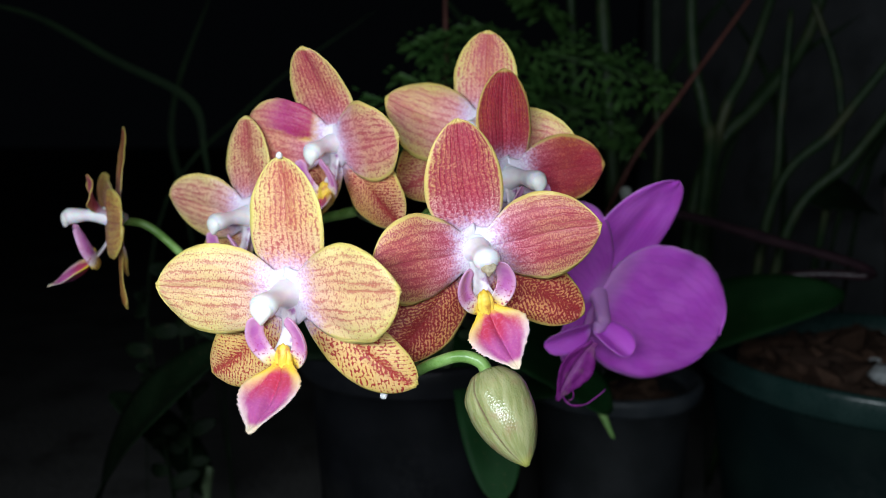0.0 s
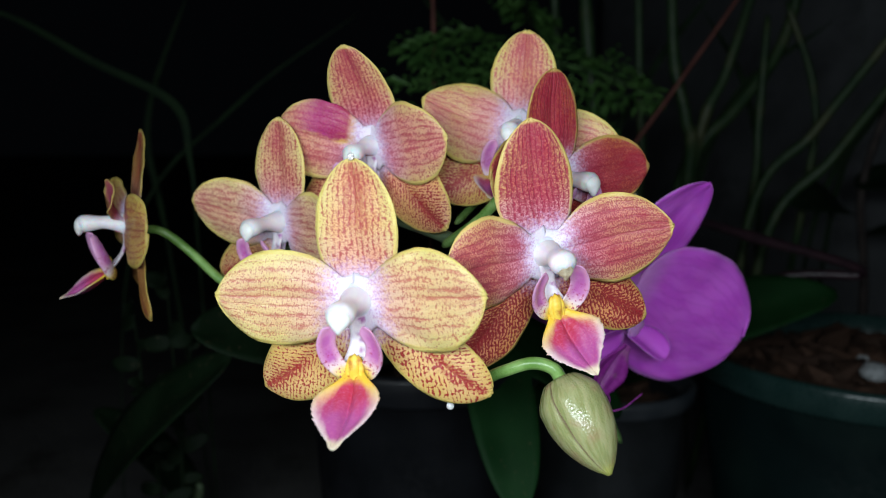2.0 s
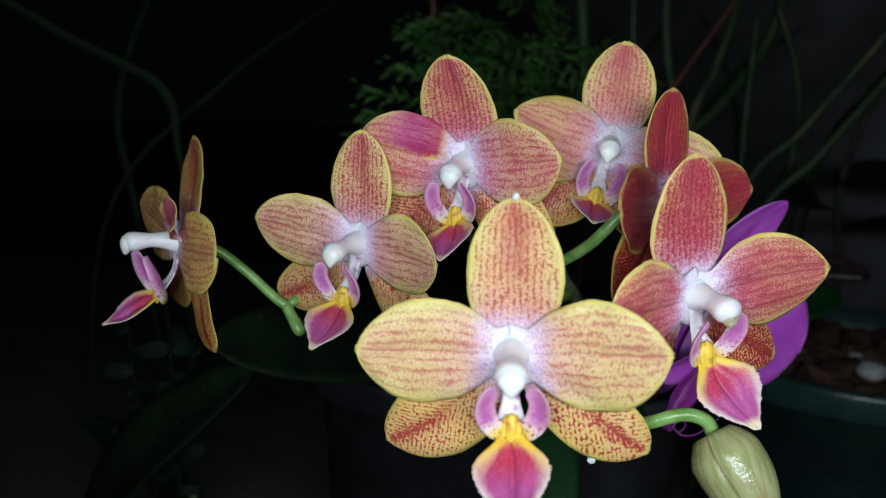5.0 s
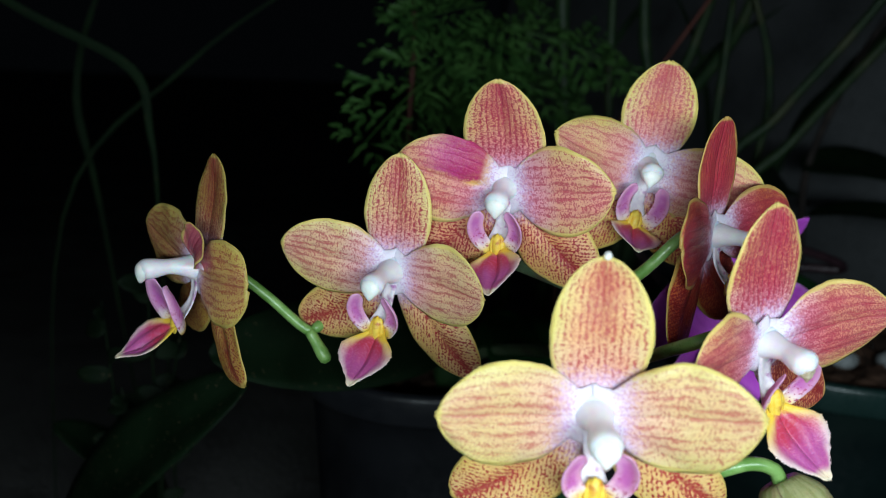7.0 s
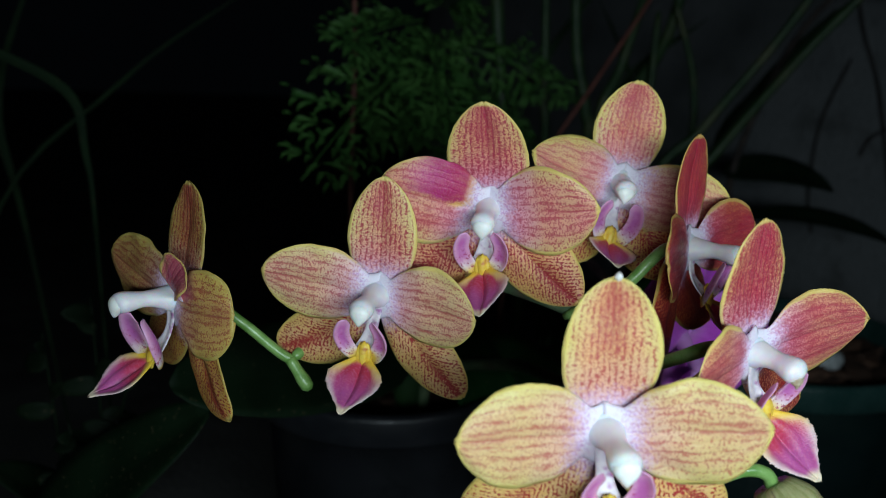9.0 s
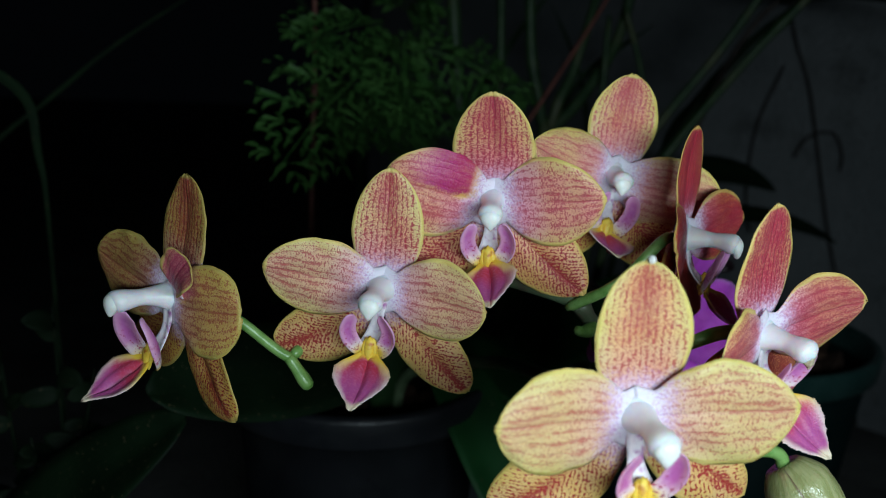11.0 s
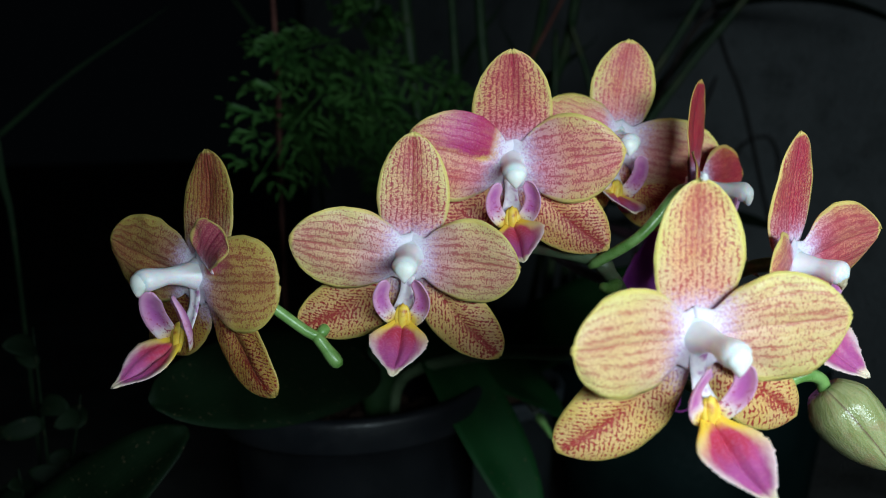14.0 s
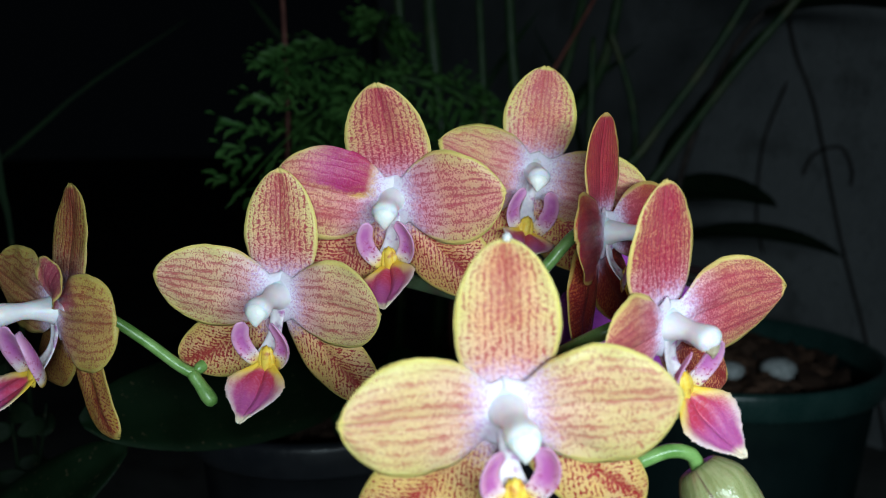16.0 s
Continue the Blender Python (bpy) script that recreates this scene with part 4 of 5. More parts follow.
orchid_flower(plant, "flower", "peach yellow flower with red freckles", (-0.0633, 0.2516, 0.2955), (95.4, 3.2, -35.6),
              (89.2, 32.9, -0.5, dict(width=0.0191, p=0.599, q=0.637, arch=0.030, cup=0.059, bow=0.001, skew=-0.055, twist=10, tip=0.027)),
              (169.4, 31.8, 14.8, dict(width=0.0234, p=0.743, q=0.618, arch=-0.006, cup=-0.147, bow=0.002, skew=0.054, twist=-13, tip=0.001)),
              (-0.3, 30.1, 12.8, dict(width=0.0229, p=0.889, q=0.663, arch=-0.006, cup=-0.165, bow=0.014, skew=-0.018, twist=7, tip=-0.003)),
              (-145.3, 37.9, -0.4, dict(width=0.0183, p=0.683, q=0.572, arch=0.028, cup=-0.133, bow=0.078, skew=0.020, twist=2, tip=0.002)),
              (-49.0, 38.0, -3.0, dict(width=0.0167, p=0.861, q=0.599, arch=-0.023, cup=-0.161, bow=-0.039, skew=-0.028, twist=2, tip=-0.008)),
              (-92.1, 34.1, 42.9), "peach", (-0.7, -15.2, 7.1), (0.0008, 0.0005, 0.0173), seed=6)
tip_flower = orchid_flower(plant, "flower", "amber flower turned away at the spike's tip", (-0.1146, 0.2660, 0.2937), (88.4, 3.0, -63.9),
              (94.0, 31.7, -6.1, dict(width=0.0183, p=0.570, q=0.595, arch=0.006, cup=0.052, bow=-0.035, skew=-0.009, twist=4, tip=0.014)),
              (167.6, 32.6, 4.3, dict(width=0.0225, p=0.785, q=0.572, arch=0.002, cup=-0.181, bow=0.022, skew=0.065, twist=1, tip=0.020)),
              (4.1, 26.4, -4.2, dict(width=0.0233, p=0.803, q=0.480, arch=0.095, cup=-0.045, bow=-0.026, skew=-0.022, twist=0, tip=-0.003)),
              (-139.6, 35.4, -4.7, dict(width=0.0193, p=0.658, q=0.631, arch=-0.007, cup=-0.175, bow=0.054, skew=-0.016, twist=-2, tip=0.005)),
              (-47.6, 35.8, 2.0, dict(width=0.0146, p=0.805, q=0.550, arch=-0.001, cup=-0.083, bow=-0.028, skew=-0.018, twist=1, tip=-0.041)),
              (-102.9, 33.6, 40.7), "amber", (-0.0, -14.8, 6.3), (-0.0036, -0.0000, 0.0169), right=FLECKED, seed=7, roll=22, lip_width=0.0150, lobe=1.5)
bm = tepal(52, 0.0150, 18, 0.0125, p=0.95, q=0.22, arch=0.16, cup=0.30, bow=0.05, ruffle=0.06, seed=7.7)
bmesh.ops.translate(bm, verts=bm.verts, vec=(0.0075, 0.0025, 0.0030))
part("petal_lobe", bm, FOLD, tip_flower, "magenta folded lobe of the petal")

pedicel([(-0.0835, 0.2665, 0.2728), (-0.088, 0.2675, 0.2755), (-0.097, 0.2705, 0.2835), (-0.106, 0.2710, 0.2905), (-0.1128, 0.267, 0.2925)], 0.0015, 0.0015)
pedicel([(-0.055, 0.277, 0.288), (-0.058, 0.268, 0.294), (-0.0635, 0.249, 0.297)])
pedicel([(-0.03, 0.266, 0.296), (-0.032, 0.262, 0.308), (-0.0342, 0.2485, 0.3185)])
pedicel([(-0.008, 0.252, 0.2945), (0.003, 0.268, 0.304), (0.009, 0.2585, 0.322)])
pedicel([(-0.013, 0.238, 0.289), (-0.003, 0.228, 0.298), (0.0075, 0.2245, 0.3095), (0.0165, 0.2295, 0.3095)], 0.0016, 0.0016)
pedicel([(0.003, 0.26, 0.261), (-0.012, 0.215, 0.268), (-0.03, 0.196, 0.28), (-0.0355, 0.1815, 0.2845)])
pedicel([(0.002, 0.244, 0.268), (-0.008, 0.215, 0.280), (-0.004, 0.199, 0.2895), (0.002, 0.1955, 0.2925), (0.0076, 0.1925, 0.2932)], 0.0014, 0.0019)
pedicel([(0.006, 0.265, 0.259), (-0.004, 0.222, 0.262), (-0.0085, 0.193, 0.2605), (-0.003, 0.185, 0.2648), (0.004, 0.182, 0.2678), (0.0090, 0.1806, 0.2668), (0.0113, 0.1803, 0.2632)], 0.0013, 0.0017)
bm = tube(bmesh.new(), [(-0.0855, 0.2668, 0.2742), (-0.0830, 0.2648, 0.2698), (-0.0803, 0.2627, 0.2652)], 0.0017, 0.0015, 12, 6, [(0.75, 1.3, 0.25)])
part("spike_tip", shift(bm, plant), STALK, plant, "green budding tip of the spike")
bm = tube(bmesh.new(), [(-0.0040, 0.2355, 0.2836), (-0.0092, 0.2335, 0.2830), (-0.0132, 0.2325, 0.2842)], 0.0020, 0.0013, 10, 5, [(0.35, 1.25, 0.12)])
part("bract", shift(bm, plant), STALK, plant, "small pointed bract at a joint")


def bud_body(base, tip, width):
    """A plump bud of three closed sepals with creases between them."""
    b, t = Vector(base), Vector(tip)
    e = t - b
    length = e.length
    e.normalize()
    x = e.cross(Vector((0, 1, 0))).normalized()
    y = e.cross(x)
    bm = bmesh.new()
    shape, size = bm.loops.layers.uv.new("shape"), bm.loops.layers.uv.new("size")
    nu, nv = 26, 40
    rings, at = [], {}
    for i in range(nu + 1):
        s = i / nu
        r = width / 2 * max(0.07, min(1.0, 1.05 * math.sin(math.pi * min(0.5, 0.14 + 1.15 * s)) ** 0.75) * (1 - max(0, (s - 0.34) / 0.66) ** 1.9) ** 0.78)
        ring = []
        for j in range(nv):
            a = 2 * math.pi * j / nv + 0.5 * s
            crease = 1 - 0.09 * math.exp(-((abs((a / (2 * math.pi) * 3) % 1 - 0.5) - 0.5) / 0.055) ** 2) * math.sin(math.pi * s) ** 0.5
            v = bm.verts.new(b + e * (length * s) + (x * math.cos(a) + y * math.sin(a)) * (r * crease))
            at[v] = (s, j / nv)
            ring.append(v)
        rings.append(ring)
    for a, c in zip(rings, rings[1:]):
        for j in range(nv):
            bm.faces.new((a[j], a[(j + 1) % nv], c[(j + 1) % nv], c[j]))
    bm.faces.new(rings[0][::-1]), bm.faces.new(rings[-1])
    for f in bm.faces:
        for lp in f.loops:
            s, u = at[lp.vert]
            lp[shape].uv = (u, s)
            lp[size].uv = (u * 45, s * length * 1000)
    bmesh.ops.recalc_face_normals(bm, faces=bm.faces)
    return bm


part("leaf_base", shift(blob(bmesh.new(), [((-0.003, 0.403, 0.180), 0.006, 0.005), ((-0.004, 0.402, 0.205), 0.010, 0.006), ((-0.004, 0.400, 0.222), 0.012, 0.005), ((-0.004, 0.398, 0.232), 0.006, 0.002)]), plant), ORCHIDLEAF_BASE, plant, "short leafy stem base")
part("bud", shift(bud_body((0.0107, 0.1804, 0.2637), (0.0195, 0.1674, 0.2458), 0.0160), plant), BUD, plant, "plump closed olive green bud")


def plant_leaf(owner, mat, *args, **kw):
    part("leaf", blade(*args, origin=BASE[owner], **kw), mat, owner)


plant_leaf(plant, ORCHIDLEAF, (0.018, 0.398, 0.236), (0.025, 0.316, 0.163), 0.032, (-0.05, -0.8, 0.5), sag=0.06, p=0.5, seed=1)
# farther leaf takes the darker skin, its weaker light put into the colour
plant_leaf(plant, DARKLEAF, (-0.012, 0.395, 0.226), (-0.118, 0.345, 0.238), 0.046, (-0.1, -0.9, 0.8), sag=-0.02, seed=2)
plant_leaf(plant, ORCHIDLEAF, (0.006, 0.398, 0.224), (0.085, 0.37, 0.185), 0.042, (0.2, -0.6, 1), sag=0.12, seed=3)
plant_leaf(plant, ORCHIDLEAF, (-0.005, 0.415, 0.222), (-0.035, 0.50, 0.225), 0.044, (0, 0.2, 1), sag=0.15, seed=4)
def aerial_root(owner, pts, r, tip):
    root = part("aerial_root", shift(tube(bmesh.new(), pts, r, r * 0.9, 10), owner), ROOT, owner, "silvery aerial root")
    part("root_tip", shift(tube(bmesh.new(), tip, r * 0.95, r * 0.35, 10), owner), ROOTTIP, root, "fresh green root tip")



WATER = Nodes("water")
# Mostly opaque white, so that the drop's glint is put into its colour.
WATER.bsdf.inputs["Transmission Weight"].default_value, WATER.bsdf.inputs["IOR"].default_value = 0.4, 1.33
WATER.out((1, 1, 1), 0.02)
for x, y, z, r in ((-0.0375, 0.1758, 0.3168, 0.0008), (-0.0150, 0.1858, 0.2564, 0.0010)):
    bm = bmesh.new()
    bmesh.ops.create_uvsphere(bm, u_segments=12, v_segments=8, radius=r)
    for v in bm.verts:
        v.co.z *= 1.25 if v.co.z > 0 else 0.9
    ob = part("water_drop", bm, WATER.mat)
    ob.location = (x, y, z)
    tagged(ob, "water drop hanging on the golden flower, whitened for its glint", "water drop", "water drops")

# ---- the purple orchid ----
violet = thing("orchid_plant", (0.115, 0.50, 0.155), "orchid with a large magenta purple flower on a dark spike", "orchid")
SKINS["violet"] = {k: PURPLE for k in ("petal", "dorsal", "lateral")}
bm = tube(bmesh.new(), [(0.115, 0.495, 0.155), (0.19, 0.45, 0.235), (0.24, 0.42, 0.247), (0.175, 0.42, 0.268), (0.12, 0.40, 0.283), (0.095, 0.392, 0.281), (0.0776, 0.375, 0.2715)], 0.003, 0.0024, 10, 8, [(0.5, 1.3, 0.03), (0.8, 1.3, 0.03)])
part("flower_spike", shift(bm, violet), DARKSPIKE, violet, "dark purple flower spike")
bm = tube(bmesh.new(), [(0.0776, 0.375, 0.2715), (0.0711, 0.335, 0.265), (0.0633, 0.298, 0.266), (0.0570, 0.277, 0.2662)], 0.0022, 0.0021, 10, 8)
part("pedicel", shift(bm, violet), PINKSTALK, violet, "dull pink flower stalk, paler towards the flower")
m = Matrix.Translation(-BASE[violet]) @ pose(0.0565, 0.2757, 0.2660, 109.8, 31.6, 30.2)
fl = part("flower", blob(bmesh.new(), [((0, 0, -0.006), 0.002, 0.002), ((0, 0, -0.003), 0.004, 0.004), ((0, 0, 0.001), 0.004, 0.004), ((0, 0, 0.003), 0.002, 0.002)]), PURPLE, violet, "large magenta purple flower", m)
for nm, z, args, kw in (
    ("dorsal_sepal", -0.001, (95.4, 0.0489, 4.7, 0.0321), dict(p=0.563, q=0.564, arch=-0.041, cup=0.095, bow=0.026, skew=0.02, twist=13.5, fold=0.05)),
    ("lateral_sepal", -0.002, (-145, 0.040, -4, 0.024), dict(p=0.6, q=0.5, arch=0.03, cup=-0.1)),
    ("lateral_sepal", -0.002, (-50, 0.040, -6, 0.024), dict(p=0.6, q=0.5, arch=0.03, cup=-0.1)),
    ("petal", 0.002, (176, 0.040, -4, 0.044), dict(p=0.6, q=0.38, arch=0.03, cup=-0.06)),
    ("petal", 0.002, (11.8, 0.0557, 8.6, 0.0550), dict(p=0.387, q=0.467, cup=-0.076, bow=0.012, skew=-0.02, ruffle=0.04, arch=0.0))):
    bm = tepal(*args, seed=len(nm) + z * 1e3 + args[0] * 0.1, **kw)
    bmesh.ops.translate(bm, verts=bm.verts, vec=(0, 0, z))
    part(nm, bm, PURPLE, fl)
part("column", column_body((-0.0006, -0.0075, 0.0153), 0.0046, 0.0027, 0.0028), PURPLE, fl)
# white cap given the petal purple: the shade over it put into the colour
part("anther_cap", anther_cap((-0.0006, -0.0085, 0.0153), False), PURPLE, fl)
part("lip", lip_midlobe((0.0012, -0.0145, 0.0140), -87.3, 0.0427, 25, 0.0150, 9), SHADELIP, fl, "deep magenta lip with tendrils, shadow put into its colour")
for base, tip, wide, up in (((0.001, -0.0105, 0.0105), (0.0098, -0.0102, 0.0240), 0.0130, (-0.5, 0.75, 0.4)), ((-0.001, -0.011, 0.0110), (-0.0150, -0.0245, 0.0135), 0.0110, (0.3, 0.2, 1.0))):
    part("side_lobe", blade(base, tip, wide, up, sag=0.08, fold=0.5, p=0.45, q=0.35, thick=0.0007, nu=16, seed=4), PURPLE, fl, "purple folded side lobe with a pale rim")
for k, pts in ((0, [(0.0412, 0.260, 0.2325), (0.0405, 0.258, 0.2300), (0.0425, 0.257, 0.2335), (0.0450, 0.257, 0.2342), (0.0455, 0.257, 0.2315), (0.0430, 0.257, 0.2295)]), (1, [(0.0415, 0.260, 0.2320), (0.0445, 0.257, 0.2288), (0.0500, 0.256, 0.2295), (0.0564, 0.255, 0.2349)])):
    bm = shift(tube(bmesh.new(), pts, 0.0004, 0.0002, 6), violet)
    bmesh.ops.transform(bm, matrix=m.inverted(), verts=bm.verts)
    part("tendril", bm, SHADELIP, fl, "thin curled lip tendril")
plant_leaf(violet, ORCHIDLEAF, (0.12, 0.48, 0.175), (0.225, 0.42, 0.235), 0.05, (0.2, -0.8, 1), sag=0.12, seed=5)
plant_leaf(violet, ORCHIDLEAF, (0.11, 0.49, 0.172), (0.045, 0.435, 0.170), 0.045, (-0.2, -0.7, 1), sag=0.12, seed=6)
aerial_root(violet, [(0.105, 0.48, 0.165), (0.088, 0.43, 0.200), (0.0785, 0.400, 0.193), (0.0834, 0.3909, 0.180)], 0.0027, [(0.0834, 0.3909, 0.180), (0.0900, 0.384, 0.165)])

part("bud", shift(tube(bmesh.new(), [(0.0925, 0.372, 0.2845), (0.0925, 0.385, 0.291), (0.094, 0.392, 0.296)], 0.0012, 0.0022, 10, 6, [(0.8, 1.6, 0.25)]), violet), ROOT, violet, "small pale closed bud")

# ---- fern, canes and blades behind ----
def frond(bm, base, tip, droop, spread, rng, pairs=11):
    """A lacy frond: rachis, side branches and small folded leaflets."""
    b, t = Vector(base), Vector(tip)
    e = t - b
    length = e.length
    e.normalize()
    side = e.cross(Vector((0.1, -0.8, 0.7))).normalized()
    face = side.cross(e)
    pos = lambda s: b + e * (length * s) + Vector((0, 0, -droop * length * s * s))
    tube(bm, [pos(k / 5) for k in range(6)], 0.0009, 0.0004, 5, 3)

    def leaflet(c, d, n, ln, wd):
        sd = d.cross(n).normalized()
        p0, p2 = c, c + d * ln - Vector((0, 0, 0.25 * ln))
        a, k = c + d * ln * 0.45 + sd * wd + n * wd * 0.4, c + d * ln * 0.45 - sd * wd + n * wd * 0.4
        m0, m1 = c + d * ln * 0.78 + sd * wd * 0.7, c + d * ln * 0.78 - sd * wd * 0.7
        v = [bm.verts.new(q) for q in (p0, a, m0, p2, m1, k)]
        bm.faces.new((v[0], v[1], v[2], v[3])), bm.faces.new((v[0], v[3], v[4], v[5]))

    for i in range(pairs):
        s = 0.08 + 0.9 * i / pairs
        c = pos(s)
        for k in (-1, 1):
            ln = spread * length * math.sin(math.pi * (0.18 + 0.8 * s)) ** 0.8 * rng.uniform(0.7, 1.15)
            d = (side * k + e * rng.uniform(0.35, 0.7) + face * rng.uniform(-0.25, 0.25) + Vector((0, 0, -0.2))).normalized()
            n2 = max(3, int(ln / 0.0078))
            for j in range(n2):
                q = c + d * (ln * (j + 0.5) / n2) + Vector((0, 0, -0.15 * ln * ((j + 0.5) / n2) ** 2))
                sd = d.cross(face).normalized()
                for h in (-1, 1):
                    dd = (sd * h + d * rng.uniform(0.5, 1.1) + face * rng.uniform(-0.4, 0.4)).normalized()
                    leaflet(q, dd, face, rng.uniform(0.008, 0.014) * (1.15 - 0.5 * j / n2), rng.uniform(0.0010, 0.0019))
            q = c + d * ln
            leaflet(c + d * ln * 0.5, d, side, ln * 0.5, 0.0004)
            leaflet(q, d, face, 0.006, 0.0012)


def fern(place, fronds, seed, label):
    ob = thing("fern", place, label, "fern")
    rng = random.Random(seed)
    for base, tip, droop, spread in fronds:
        bm = bmesh.new()
        frond(bm, base, tip, droop, spread, rng)
        part("frond", shift(bm, ob), FERN, ob)
    return ob


fern((0.06, 0.62, 0.0), [
    ((0.055, 0.56, 0.375), (-0.054, 0.43, 0.337), 0.18, 0.24), ((0.06, 0.58, 0.40), (-0.02, 0.50, 0.385), 0.1, 0.28),
    ((0.06, 0.56, 0.39), (0.03, 0.46, 0.345), 0.2, 0.26), ((0.06, 0.58, 0.385), (0.17, 0.56, 0.38), 0.25, 0.3),
    ((0.05, 0.6, 0.36), (0.15, 0.58, 0.345), 0.3, 0.28), ((0.08, 0.6, 0.41), (0.06, 0.52, 0.425), 0.15, 0.3),
    ((0.06, 0.6, 0.35), (0.09, 0.55, 0.30), 0.2, 0.3), ((0.03, 0.6, 0.36), (0.02, 0.53, 0.33), 0.2, 0.3)], 4, "lacy dark green fern with drooping fronds")


def cane_clump(place, canes, label):
    ob = thing("cane_plant", place, label, "plant")
    for pts, r in canes:
        part("cane", shift(tube(bmesh.new(), pts, r, r * 0.7, 8, 8, [(0.35, 1.25, 0.02), (0.7, 1.25, 0.02)]), ob), CANE, ob)
    return ob


cane_clump((0.2, 0.66, 0.0), [
    ([(0.19, 0.66, 0.0), (0.205, 0.63, 0.25), (0.221, 0.62, 0.316), (0.25, 0.615, 0.35), (0.285, 0.615, 0.40), (0.30, 0.61, 0.47)], 0.0062),
    ([(0.20, 0.67, 0.0), (0.21, 0.61, 0.29), (0.203, 0.60, 0.34), (0.191, 0.60, 0.393), (0.185, 0.60, 0.5)], 0.0055),
    ([(0.13, 0.66, 0.0), (0.134, 0.61, 0.25), (0.131, 0.60, 0.32), (0.121, 0.60, 0.43), (0.12, 0.6, 0.5)], 0.006),
    ([(0.22, 0.68, 0.0), (0.214, 0.61, 0.30), (0.235, 0.60, 0.38), (0.255, 0.60, 0.45), (0.27, 0.6, 0.52)], 0.0045),
    ([(0.1, 0.66, 0.0), (0.105, 0.62, 0.3), (0.097, 0.60, 0.43), (0.09, 0.6, 0.5)], 0.004),
    ([(0.3, 0.67, 0.0), (0.309, 0.61, 0.28), (0.306, 0.60, 0.36), (0.28, 0.60, 0.43)], 0.0035),
    ([(0.165, 0.67, 0.0), (0.17, 0.61, 0.28), (0.165, 0.6, 0.36), (0.16, 0.6, 0.48)], 0.004),
    ([(0.25, 0.68, 0.0), (0.262, 0.61, 0.26), (0.262, 0.6, 0.34), (0.265, 0.6, 0.42)], 0.0038)], "clump of slender pale green canes")
cane_clump((0.26, 0.60, 0.0), [
    ([(0.25, 0.60, 0.0), (0.255, 0.57, 0.24), (0.296, 0.55, 0.312), (0.33, 0.51, 0.385), (0.357, 0.48, 0.434), (0.385, 0.45, 0.49)], 0.0042),
    ([(0.24, 0.60, 0.0), (0.245, 0.575, 0.26), (0.280, 0.55, 0.330), (0.31, 0.52, 0.39), (0.329, 0.50, 0.435), (0.35, 0.48, 0.49)], 0.0038)], "slanting green canes in front of the wall")

tw = thing("twig", (0.10, 0.53, 0.0), "thin reddish brown slanting twig", "twig")
part("stick", shift(tube(bmesh.new(), [(0.10, 0.53, 0.0), (0.105, 0.53, 0.22), (0.126, 0.53, 0.297), (0.165, 0.53, 0.356), (0.205, 0.53, 0.414), (0.26, 0.53, 0.50)], 0.0019, 0.0013, 8), tw), TWIG, tw)
tw2 = thing("twig", (-0.005, 0.55, 0.0), "thin upright red-brown twig", "twig")
part("stick", shift(tube(bmesh.new(), [(-0.005, 0.55, 0.0), (0.0, 0.55, 0.3), (0.002, 0.55, 0.373), (0.0, 0.55, 0.5)], 0.002, 0.0014, 8), tw2), TWIG, tw2)


def blade_plant(place, blades, label):
    ob = thing("grass_plant", place, label, "plant")
    for i, (pts, width) in enumerate(blades):
        line = smooth_path(pts, 6)
        n = len(line) - 1

        def put(s, w):
            x = s * n
            k = min(int(x), n - 1)
            q = line[k].lerp(line[k + 1], x - k)
            t = (line[k + 1] - line[k]).normalized()
            sd = t.cross(Vector((0.2, -1, 0.35))).normalized()
            half = width / 2 * (0.35 + 0.65 * math.sin(math.pi * min(1, 0.2 + s * 0.8)))
            half *= 0.3 + 0.7 * min(1.0, s / 0.5) ** 2
            if s > 0.9:
                half *= max(0.1, 1 - (s - 0.9) * 9)
            return q + sd * (w * half) + sd.cross(t) * (0.5 * half * abs(w))
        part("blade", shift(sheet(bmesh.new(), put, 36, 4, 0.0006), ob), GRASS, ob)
    return ob


blade_plant((-0.15, 0.52, 0.0), [
    ([(-0.15, 0.52, 0.0), (-0.152, 0.5, 0.26), (-0.155, 0.5, 0.313), (-0.163, 0.5, 0.346), (-0.211, 0.5, 0.372), (-0.26, 0.5, 0.399), (-0.31, 0.5, 0.41)], 0.0055),
    ([(-0.17, 0.60, 0.0), (-0.2, 0.6, 0.25), (-0.21, 0.6, 0.34), (-0.18, 0.62, 0.44)], 0.005),
    ([(-0.24, 0.58, 0.0), (-0.22, 0.58, 0.25), (-0.14, 0.58, 0.35), (-0.05, 0.6, 0.42)], 0.003)], "sparse arching green grass blades")
blade_plant((0.34, 0.62, 0.0), [
    ([(0.30, 0.62, 0.0), (0.31, 0.6, 0.25), (0.34, 0.58, 0.34), (0.37, 0.55, 0.40), (0.40, 0.52, 0.44)], 0.009),
    ([(0.33, 0.64, 0.0), (0.34, 0.62, 0.28), (0.37, 0.6, 0.36), (0.42, 0.57, 0.43)], 0.009),
    ([(0.24, 0.66, 0.0), (0.23, 0.65, 0.25), (0.26, 0.64, 0.36), (0.33, 0.62, 0.42)], 0.008),
    ([(0.28, 0.66, 0.0), (0.29, 0.65, 0.25), (0.27, 0.64, 0.36), (0.22, 0.62, 0.43)], 0.008),
    ([(0.14, 0.68, 0.0), (0.15, 0.66, 0.28), (0.19, 0.65, 0.38), (0.24, 0.64, 0.45)], 0.008),
    ([(0.06, 0.68, 0.0), (0.07, 0.66, 0.28), (0.04, 0.65, 0.38), (-0.01, 0.64, 0.45)], 0.008)], "long dark green grass blades")

shrub = thing("shrub", (0.36, 0.60, 0.0), "low shrub with broad dark leaves by the wall", "shrub")
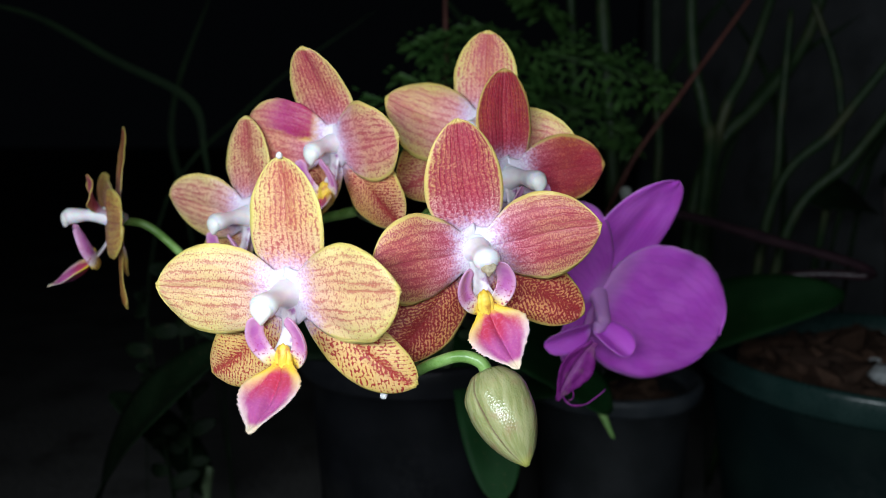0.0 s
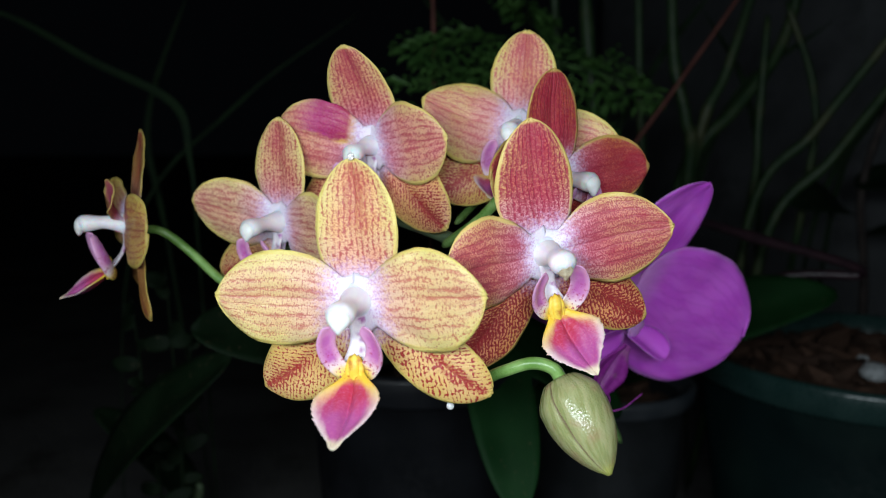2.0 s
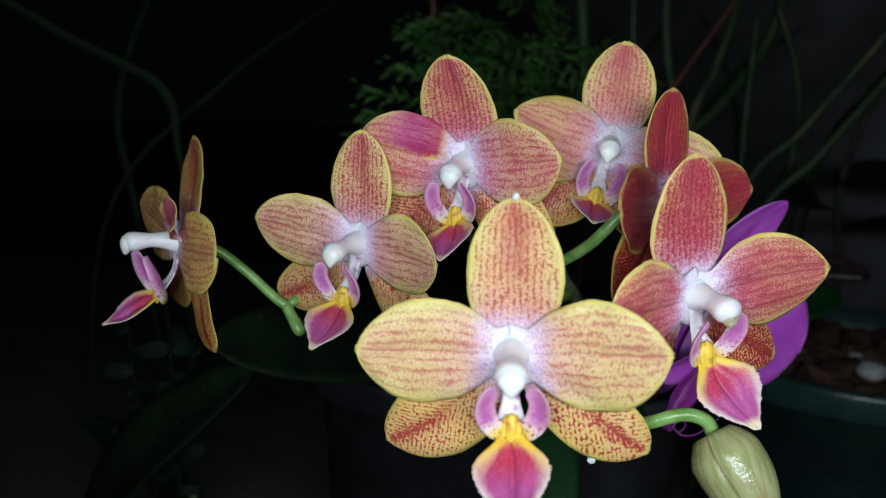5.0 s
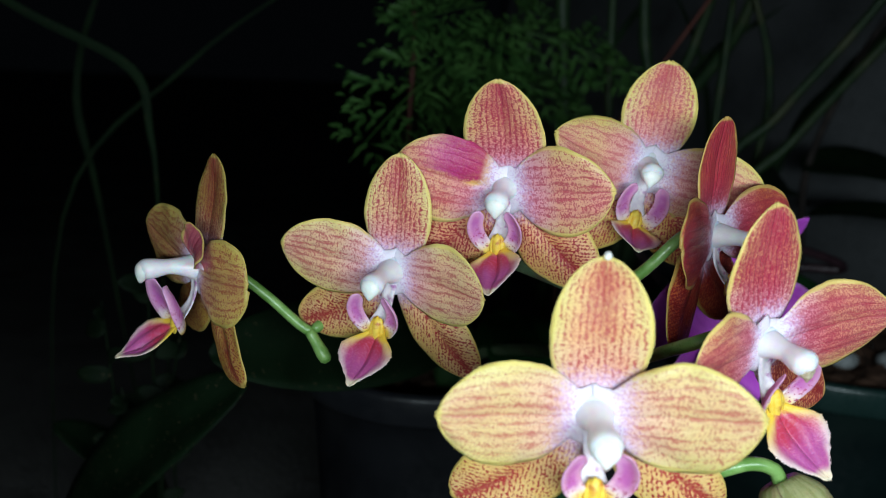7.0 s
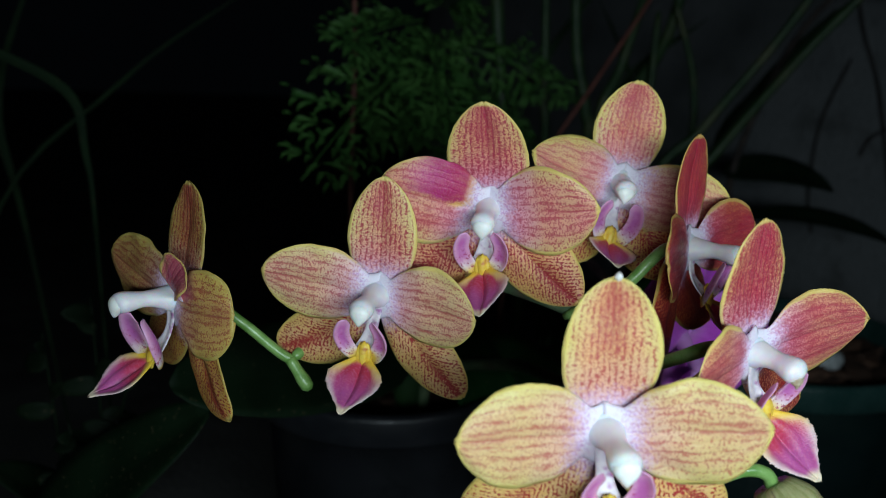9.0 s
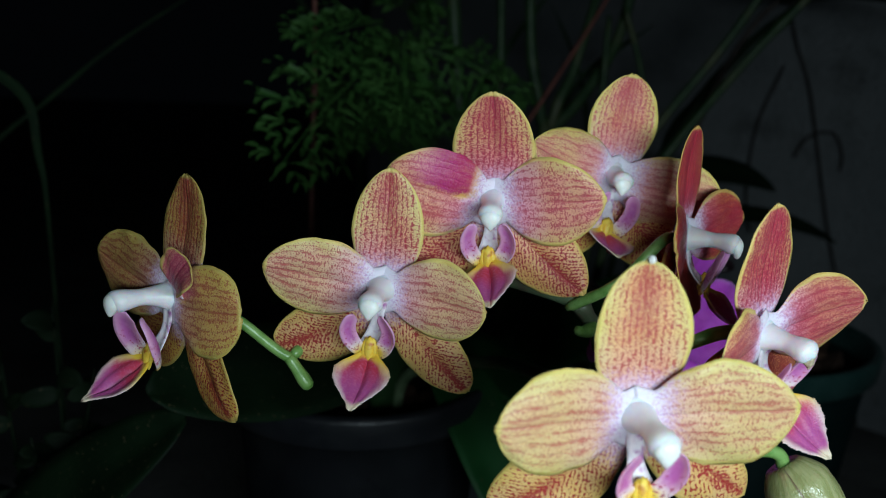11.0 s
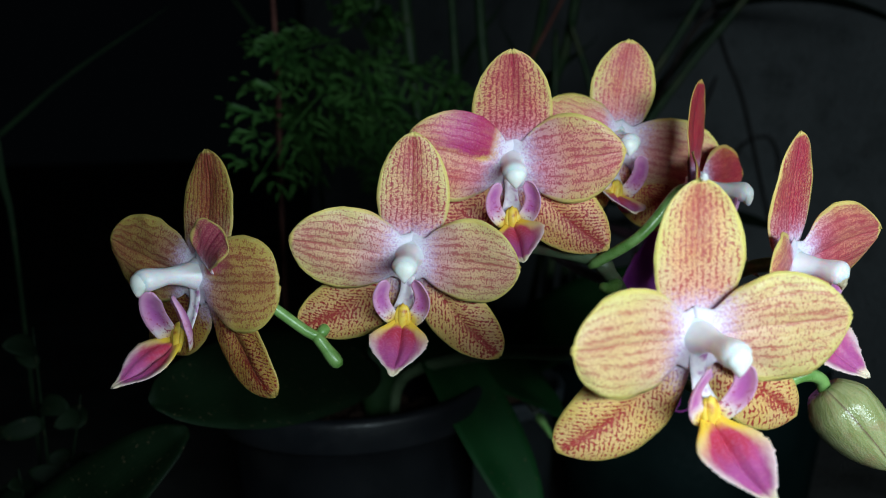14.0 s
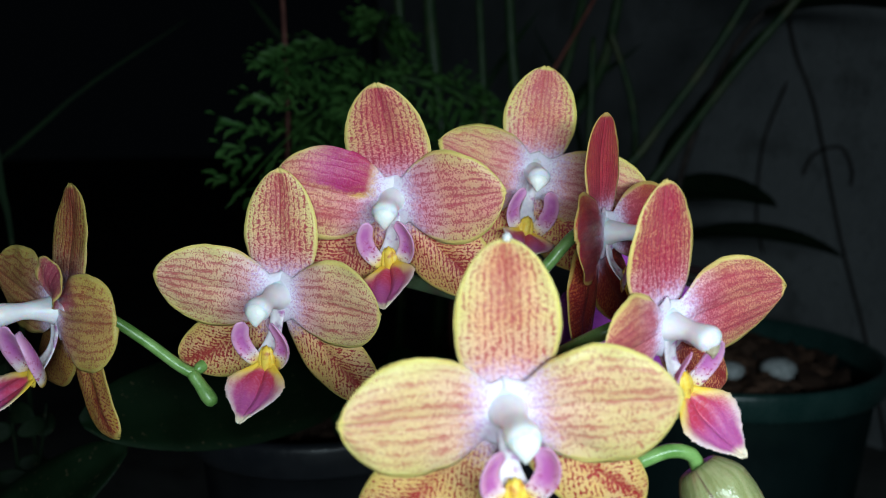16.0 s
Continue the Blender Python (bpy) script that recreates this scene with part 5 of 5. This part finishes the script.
part("stem", shift(tube(bmesh.new(), [(0.36, 0.60, 0.0), (0.355, 0.595, 0.2), (0.34, 0.58, 0.3), (0.36, 0.53, 0.42), (0.40, 0.46, 0.46)], 0.004, 0.002, 8), shrub), VINE, shrub)
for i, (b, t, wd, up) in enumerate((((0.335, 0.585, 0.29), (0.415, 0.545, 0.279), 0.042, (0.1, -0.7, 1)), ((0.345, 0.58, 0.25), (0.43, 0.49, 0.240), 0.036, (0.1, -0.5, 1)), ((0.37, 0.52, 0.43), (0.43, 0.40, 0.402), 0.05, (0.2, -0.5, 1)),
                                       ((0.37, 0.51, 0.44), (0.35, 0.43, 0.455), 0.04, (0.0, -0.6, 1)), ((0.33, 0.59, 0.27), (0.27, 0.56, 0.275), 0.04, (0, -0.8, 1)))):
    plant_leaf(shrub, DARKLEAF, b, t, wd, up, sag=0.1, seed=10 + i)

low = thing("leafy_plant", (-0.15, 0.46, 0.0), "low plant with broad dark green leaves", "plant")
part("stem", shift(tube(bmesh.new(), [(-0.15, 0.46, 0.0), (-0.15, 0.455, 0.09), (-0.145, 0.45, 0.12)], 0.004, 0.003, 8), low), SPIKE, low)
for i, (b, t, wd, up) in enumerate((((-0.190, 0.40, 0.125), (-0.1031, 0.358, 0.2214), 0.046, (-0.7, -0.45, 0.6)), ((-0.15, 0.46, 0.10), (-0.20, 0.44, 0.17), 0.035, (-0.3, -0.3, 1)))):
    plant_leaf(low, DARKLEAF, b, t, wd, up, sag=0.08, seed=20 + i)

def small_weed(place, stems, label, seed):
    """Thin upright stems with small pointed leaves set along them in turn."""
    ob = thing("weed", place, label, "weed")
    rng = random.Random(seed)
    for tip in stems:
        b, t = Vector(place), Vector(tip)
        mid = b.lerp(t, 0.6) + Vector((rng.uniform(-0.006, 0.006), 0, 0.01))
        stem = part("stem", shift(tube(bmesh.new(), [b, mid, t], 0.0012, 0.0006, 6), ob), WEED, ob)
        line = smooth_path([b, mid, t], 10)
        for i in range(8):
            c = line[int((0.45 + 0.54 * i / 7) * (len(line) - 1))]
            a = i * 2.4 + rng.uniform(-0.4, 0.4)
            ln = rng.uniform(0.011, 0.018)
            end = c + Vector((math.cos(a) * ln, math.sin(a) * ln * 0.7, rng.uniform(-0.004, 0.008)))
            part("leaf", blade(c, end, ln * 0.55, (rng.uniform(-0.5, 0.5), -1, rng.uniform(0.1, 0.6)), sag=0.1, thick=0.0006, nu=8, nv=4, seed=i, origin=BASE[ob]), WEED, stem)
    return ob


small_weed((-0.152, 0.44, 0.0), [(-0.150, 0.42, 0.256), (-0.172, 0.43, 0.238), (-0.135, 0.415, 0.226), (-0.160, 0.40, 0.205)], "dim weed with small pointed green leaves", 5)

vine = thing("vine", (0.63, 0.60, 0.0), "dry thin vine stems on the wall", "vine")
def on_wall(y, off=0.006):
    """x of the wall's face at a depth y."""
    return 0.86 - 0.46 * (y + 0.3) / 1.9 - off


for pts in ([(0.73, 0.52), (0.714, 0.44), (0.689, 0.376), (0.673, 0.314), (0.651, 0.222), (0.622, 0.126), (0.600, 0.037), (0.592, 0.0)], [(0.697, 0.295), (0.690, 0.312), (0.677, 0.323), (0.660, 0.326), (0.650, 0.318), (0.644, 0.30), (0.645, 0.284)], [(0.72, 0.40), (0.745, 0.33), (0.75, 0.25), (0.74, 0.2)]):
    part("vine_stem", shift(tube(bmesh.new(), [(on_wall(y), y, z) for y, z in pts], 0.0018, 0.0014, 6), vine), VINE, vine)
